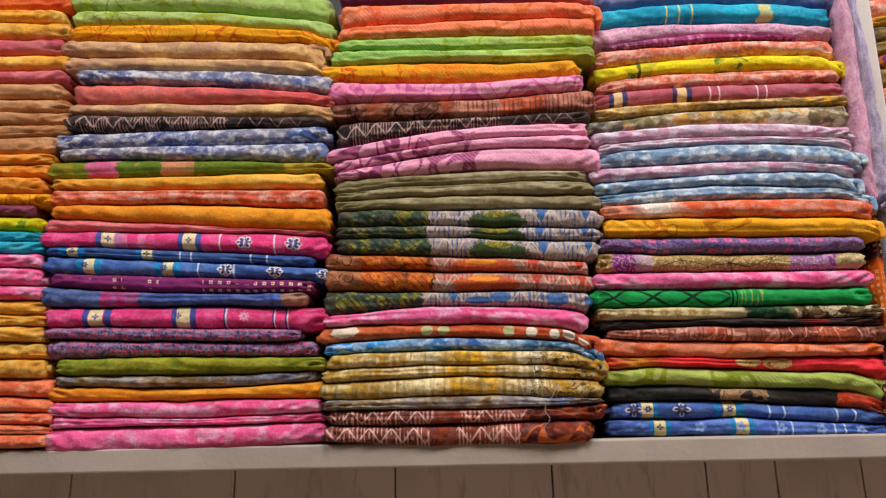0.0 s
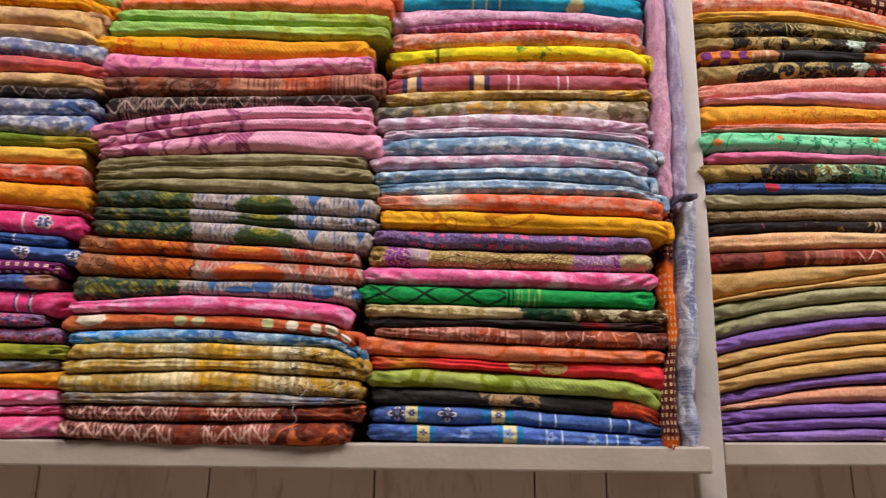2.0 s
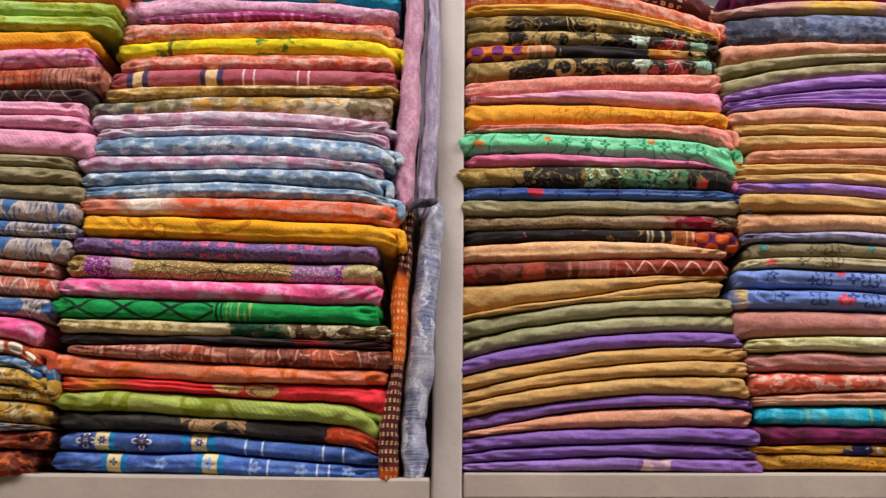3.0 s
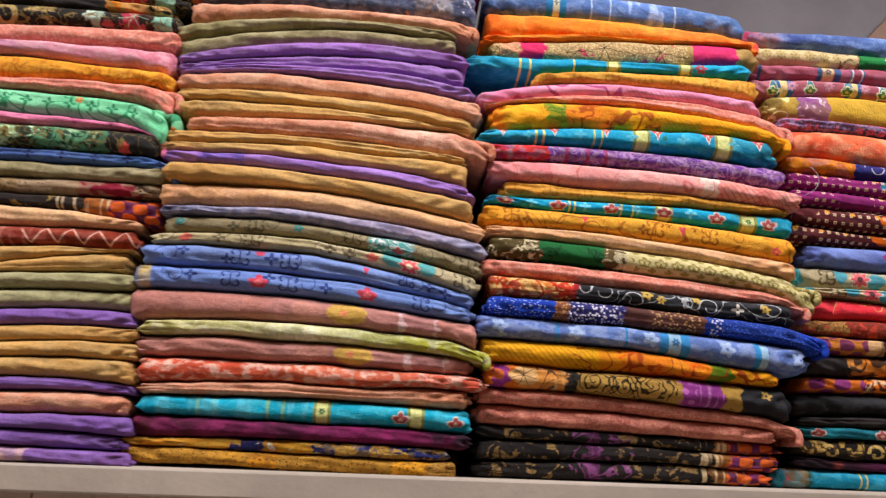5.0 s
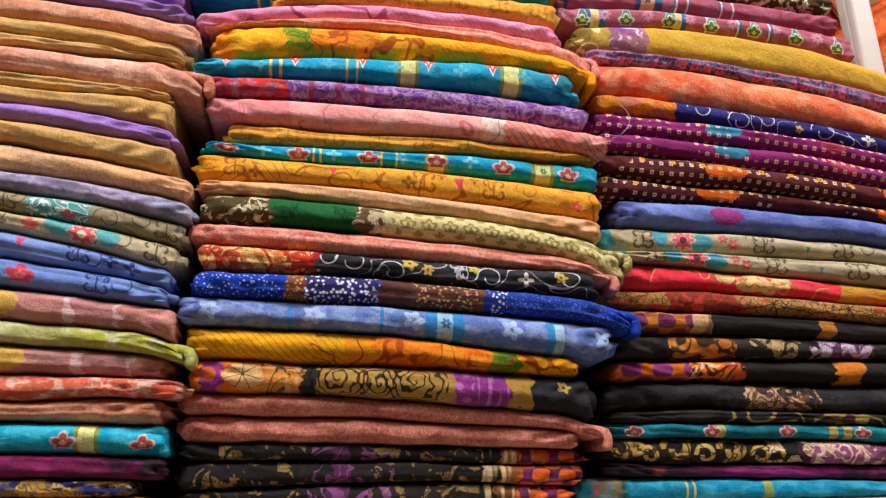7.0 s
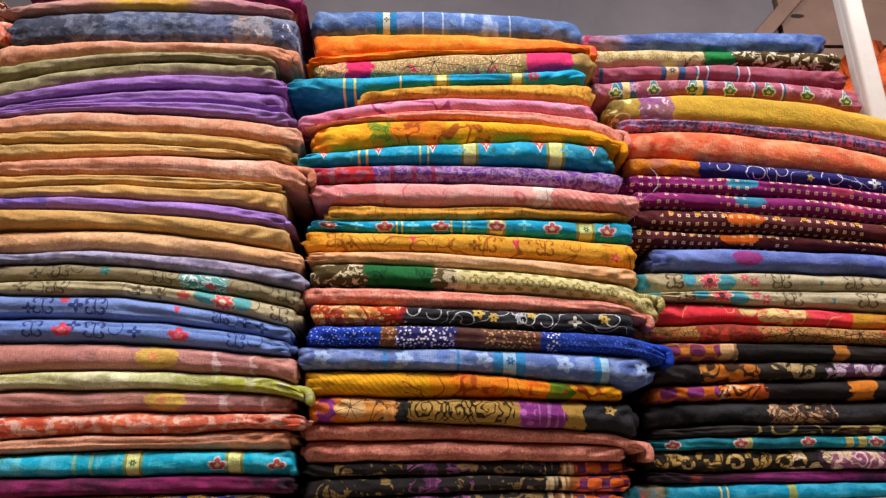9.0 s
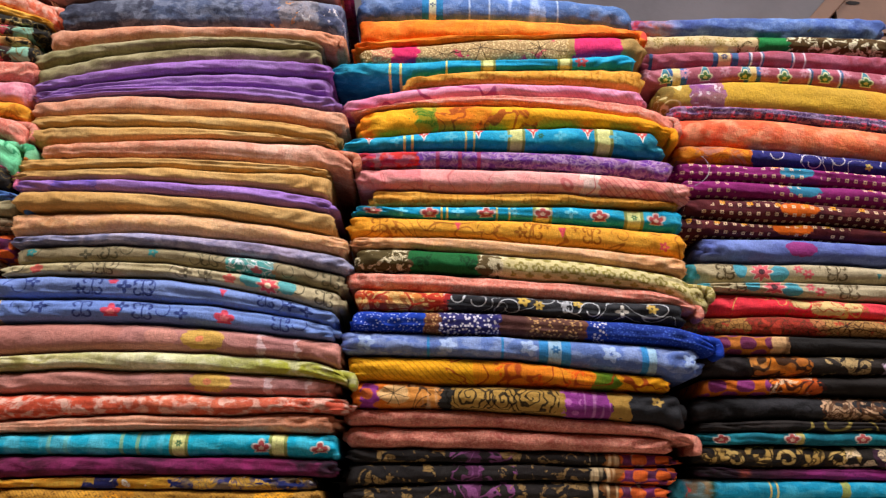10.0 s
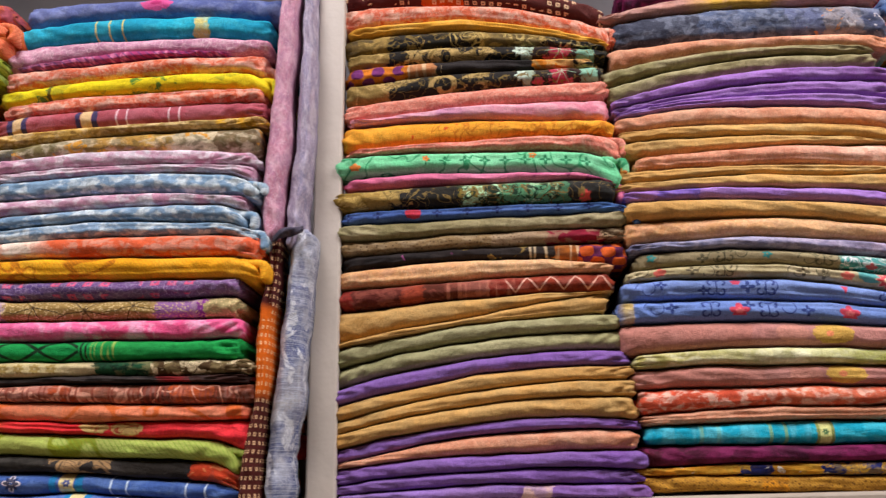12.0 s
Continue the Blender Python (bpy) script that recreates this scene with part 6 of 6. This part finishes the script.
st.lay("orange_flower", 1.460, 1.846, 2.1227, 2.1248, 2.1115, droop=0.012)
st.lay("blue_band", 1.456, 1.839, 2.1647, 2.1667, 2.1503)

# stack H
st = Stack("1.48 1.192 1.6 1.176 1.68 1.164 1.78 1.163 1.85 1.152 1.98 1.160 2.05 1.176 2.14 1.182", 1.836, 2.224, (1.4828, 1.4830, 1.4844))
st.lay("turq_band_e", 1.839, 2.230, 1.5067, 1.5046, 1.5005)
st.lay("magenta_length", 1.872, 2.238, 1.5219, 1.5188, 1.5147)
st.lay("black_gold_d", 1.869, 2.238, 1.5446, 1.5436, 1.5395)
st.lay("turq_motif_b", 1.878, 2.265, 1.5591, 1.5591, 1.5540)
st.lay("black_gold_c", 1.878, 2.257, 1.5721, 1.5721, 1.5660)
st.lay("black_rose", 1.873, 2.277, 1.6012, 1.6022, 1.5971)
st.lay("purple_orange_b", 1.887, 2.271, 1.6236, 1.6286, 1.6256)
st.lay("black_orange_c", 1.884, 2.277, 1.6524, 1.6503, 1.6422)
st.lay("purple_orange", 1.897, 2.288, 1.6761, 1.6721, 1.6630)
st.lay("gold_rust", 1.859, 2.290, 1.6973, 1.6943, 1.6802)
st.lay("red_gold_b", 1.893, 2.289, 1.7288, 1.7178, 1.6988)
st.lay("beige_floral_c", 1.890, 2.304, 1.7392, 1.7392, 1.7291)
st.lay("beige_floral_c", 1.879, 2.302, 1.7694, 1.7644, 1.7514)
st.lay("blue_flower_b", 1.900, 2.314, 1.8017, 1.7947, 1.7766)
st.lay("brown_square_b", 1.869, 2.310, 1.8259, 1.8150, 1.7901)
st.lay("brown_square_b", 1.877, 2.319, 1.8540, 1.8411, 1.8131)
st.lay("purple_square_b", 1.885, 2.319, 1.8766, 1.8657, 1.8310)
st.lay("purple_square_b", 1.877, 2.327, 1.8995, 1.8886, 1.8558)
st.lay("navy_orange", 1.880, 2.332, 1.9268, 1.9119, 1.8691)
st.lay("coral_tie", 1.884, 2.347, 1.9695, 1.9555, 1.9063)
st.lay("purple_check", 1.880, 2.343, 1.9877, 1.9767, 1.9358)
st.lay("mustard_flower", 1.870, 2.351, 2.0256, 2.0296, 1.9649)
st.lay("maroon_ikat_c", 1.850, 2.238, 2.0566, 2.0596, 2.0465)
st.lay("maroon_ikat_b", 1.850, 2.228, 2.0804, 2.0885, 2.0804)
st.lay("cream_green_c", 1.847, 2.225, 2.1135, 2.1145, 2.1125)
st.lay("blue_wash", 1.836, 2.207, 2.1391, 2.1483, 2.1493)


# ---- cloths standing on end beside the partition ----
def standing(key, edges, y, depth=0.05):
    """A folded cloth set upright; edges: 'height left right' from its foot to its top."""
    Stack.made += 1
    seed = Stack.made * 1.37
    nums = [float(v) for v in edges.split()]
    zs, ls, rs = nums[0::3], nums[1::3], nums[2::3]
    z0, z1 = zs[0], zs[-1]
    me = cloth_mesh("standing_cloth", curve3(z0, z1, (0.02, 0.0205, 0.02), 0, seed), curve3(z0, z1, (-0.02, -0.0205, -0.02), 0, seed + 3), z0, z1, y, depth, seed, n=110)
    me.materials.append(CLOTHS[key][0])
    for v in me.vertices:
        x, yy, z = v.co
        left, right = np.interp(x, zs, ls), np.interp(x, zs, rs)
        xx = (left + right) / 2 + z / 0.04 * (right - left) + 0.0025 * noise.noise((x * 24, yy * 30, seed)) + 0.0015 * noise.noise((x * 70, z * 40, seed))
        if yy < y + 0.03:
            yy += 0.012 * abs(noise.noise((z * 45, x * 2.5, seed))) + 0.004 * noise.noise((z * 90, x * 14, seed))
        v.co = (xx, yy, x)
    me.flip_normals()
    me.update()
    return tagged(new("standing_cloth", me), CLOTHS[key][1], "folded fabric", "cloths standing beside the partition")


dye("mauve_fibre", "mauve fabric roll standing upright with pale fibres", "0 b87c90 1 c08ca4", (("d8b0c0", 14, .6), ("9c7090", 20, .5)), (("crack", "d0b0be", 150, .03),))
dye("lavender_fibre", "lavender grey fabric roll standing with pale fibres", "0 948aa0 1 a89cb0", (("c8c0cc", 16, .6), ("7c7c9c", 22, .5)), (("crack", "bcb4c8", 150, .03),))
dye("denim_fibre", "blue-grey woven fabric standing upright on shelf", "0 58628c .5 5c6690 1 8488a8", (("c8ccd4", 9, .6), ("3c4878", 22, .5), ("d8d0b4", 7, .3)), (("bar", "bcc2d0", 800), ("blot", "d4d8de", 14, .56), ("crack", "a8b0c4", 140, .03)))
dye("brown_dots", "dark brown tie-dyed fabric with orange section", "0 c0500c .03 c0500c .05 50201c .33 50201c .36 d8640c .6 d8640c .63 4c1c1c 1 4c1c1c", (), (("sq", "e8c090", .0098, .22, .36),))
standing("brown_dots", "1.457 0.5809 0.6028 1.488 0.5793 0.6028 1.526 0.5804 0.6029 1.559 0.5861 0.6049 1.592 0.5920 0.6069 1.647 0.5915 0.6108 1.704 0.5909 0.6127 1.748 0.6001 0.6143 1.794 0.5980 0.6160", 1.066)
standing("denim_fibre", "1.447 0.6146 0.6296 1.463 0.6097 0.6334 1.489 0.6056 0.6381 1.527 0.6057 0.6339 1.561 0.6078 0.6390 1.588 0.6090 0.6453 1.622 0.6132 0.6436 1.693 0.6168 0.6486 1.753 0.6203 0.6527 1.806 0.6259 0.6530", 1.078)
standing("mauve_fibre", "1.789 0.5984 0.6084 1.802 0.5886 0.6151 1.829 0.5840 0.6172 1.876 0.5860 0.6175 1.917 0.5880 0.6198 2.000 0.5936 0.6202 2.088 0.5988 0.6229 2.288 0.5988 0.6229", 1.054)
standing("lavender_fibre", "1.784 0.6185 0.6307 1.811 0.6183 0.6423 1.834 0.6174 0.6401 1.882 0.6214 0.6444 1.923 0.6246 0.6464 2.008 0.6250 0.6466 2.097 0.6278 0.6436 2.297 0.6278 0.6436", 1.070)


def twisted_end(ends, radius, y):
    """A short twisted tail of cloth, thick in the middle, with wound ridges."""
    (xa, za), (xb, zb) = ends
    n, m = 26, 12
    verts, faces, uvs = [], [], []
    for i in range(n + 1):
        s = i / n
        r = radius * (0.35 + 0.65 * math.sin(math.pi * min(1.0, 0.12 + 0.8 * s)) ** 0.8)
        for j in range(m):
            a = 2 * math.pi * j / m
            rr = r * (1 + 0.22 * math.sin(3 * a + 9 * s) + 0.1 * noise.noise((s * 8, a, 2.0)))
            verts.append((xa + (xb - xa) * s, y + rr * math.cos(a), za + (zb - za) * s + 0.004 * math.sin(5 * s) + rr * 0.8 * math.sin(a)))
            uvs.append((s * 0.06, j / m * 0.03))
    for i in range(n):
        for j in range(m):
            k = (j + 1) % m
            faces.append((i * m + j, i * m + k, i * m + m + k, i * m + m + j))
    faces += [tuple(range(m))[::-1], tuple(range(n * m, n * m + m))]
    me = bpy.data.meshes.new("twisted_cloth")
    me.from_pydata(verts, [], faces)
    layer = me.uv_layers.new(name="UVMap")
    vi = np.empty(len(me.loops), dtype=np.int32)
    me.loops.foreach_get("vertex_index", vi)
    layer.data.foreach_set("uv", np.array(uvs)[vi].ravel())
    me.polygons.foreach_set("use_smooth", [True] * len(me.polygons))
    me.materials.append(CLOTHS["slate_twist"][0])
    return tagged(new("twisted_cloth", me), CLOTHS["slate_twist"][1], "fabric")


dye("slate_twist", "dark slate twisted cloth end between standing fabrics", "0 3c3a48 .08 4c4858 1 5c586c", (("6c6878", 20, .5), ("242430", 30, .5)))
twisted_end(((0.609, 1.786), (0.646, 1.804)), 0.0070, 1.062)


# ---- what shows beyond the last post ----
def batten(ends, wide, thick, y):
    """A plank on the back wall between two places."""
    (xa, za), (xb, zb) = ends
    length = math.hypot(xb - xa, zb - za)
    bm = bmesh.new()
    solid(bm, 0, -thick, -wide / 2, length, 0, wide / 2, 0.002)
    bm.transform(Matrix.Translation((xa, y, za)) @ Matrix.Rotation(-math.atan2(zb - za, xb - xa), 4, "Y"))
    return structure(part("trim_brace", bm, BROWN), "brown wooden brace on the back boards", "trim")


batten(((2.30, 2.364), (2.55, 2.635)), 0.031, 0.012, 1.587)

# flat dark disc on the upper board, painting the shade of a cut-out
bm = bmesh.new()
bmesh.ops.create_circle(bm, cap_ends=True, segments=24, radius=0.5)
bm.transform(Matrix.Translation((2.440, 1.5865, 2.471)) @ Matrix.Diagonal((0.030, 1, 0.009, 1)) @ Matrix.Rotation(radians(90), 4, "X"))
structure(part("trim_hole_disc", bm, DARK), "flat dark oval disc standing in for a shaded cut-out", "trim")

dye("orange_pleat", "burnt orange pleated cloth bundle heaped on shelf", "0 c8501c .5 d85c24 1 c04818", (("e88040", 14, .5), ("8c3010", 20, .5)))


def pleated_bundle(x0, x1, z0, y):
    """A heap of gathered cloth with slanting pleats."""
    nx, nz = 90, 70
    verts, faces, uvs = [], [], []
    for j in range(nz + 1):
        for i in range(nx + 1):
            x = x0 + (x1 - x0) * i / nx
            crest = 2.135 + 0.75 * (x - x0) - 0.9 * max(0, x - x0 - 0.25) ** 1.0 + 0.01 * noise.noise((x * 20, 0, 0))
            v = j / nz
            z = z0 + (crest - z0) * v
            run = (z - 0.62 * x) * 150 + 2.0 * noise.noise((x * 9, z * 9, 1))
            fold = 0.010 * math.sin(run) + 0.004 * math.sin(run * 2.3 + 1) + 0.008 * noise.noise((x * 12, z * 12, 3))
            back = 0.10 * max(0.0, (v - 0.9) / 0.1) ** 2 + 0.05 * max(0.0, (0.06 - i / nx) / 0.06) ** 2
            verts.append((x, y + fold + back, z))
            uvs.append((x - x0, z - z0))
    for j in range(nz):
        for i in range(nx):
            a = j * (nx + 1) + i
            faces.append((a, a + 1, a + nx + 2, a + nx + 1))
    me = bpy.data.meshes.new("pleated_cloth")
    me.from_pydata(verts, [], faces)
    layer = me.uv_layers.new(name="UVMap")
    vi = np.empty(len(me.loops), dtype=np.int32)
    me.loops.foreach_get("vertex_index", vi)
    layer.data.foreach_set("uv", np.array(uvs)[vi].ravel())
    me.polygons.foreach_set("use_smooth", [True] * len(me.polygons))
    me.materials.append(CLOTHS["orange_pleat"][0])
    ob = tagged(new("pleated_cloth", me), CLOTHS["orange_pleat"][1], "fabric")
    thick = ob.modifiers.new("thickness", "SOLIDIFY")
    thick.thickness, thick.offset = 0.18, -1
    return ob


pleated_bundle(2.295, 2.85, 1.492, 1.35)

THREAD = plain("thread", "b8b8c4", 60.0, 0.8)


def loose_thread(points, name, label):
    cu = bpy.data.curves.new("loose_thread", "CURVE")
    cu.dimensions, cu.bevel_depth, cu.bevel_resolution = "3D", 0.00035, 2
    sp = cu.splines.new("BEZIER")
    sp.bezier_points.add(len(points) - 1)
    for bp, p in zip(sp.bezier_points, points):
        bp.co, bp.handle_left_type, bp.handle_right_type = p, "AUTO", "AUTO"
    cu.materials.append(THREAD)
    return tagged(new(name, cu), label, "thread", "loose threads")


loose_thread([(0.128, 1.045, 1.535), (0.118, 1.038, 1.520), (0.106, 1.036, 1.500), (0.112, 1.036, 1.488), (0.104, 1.038, 1.478), (0.108, 1.042, 1.468)], "loose_thread", "pale blue loose thread hanging from a fabric stack")
loose_thread([(1.891, 1.140, 1.859), (1.902, 1.136, 1.865), (1.910, 1.135, 1.877), (1.909, 1.136, 1.891), (1.904, 1.140, 1.901)], "loose_thread", "cream loose thread lying on dotted cloths")
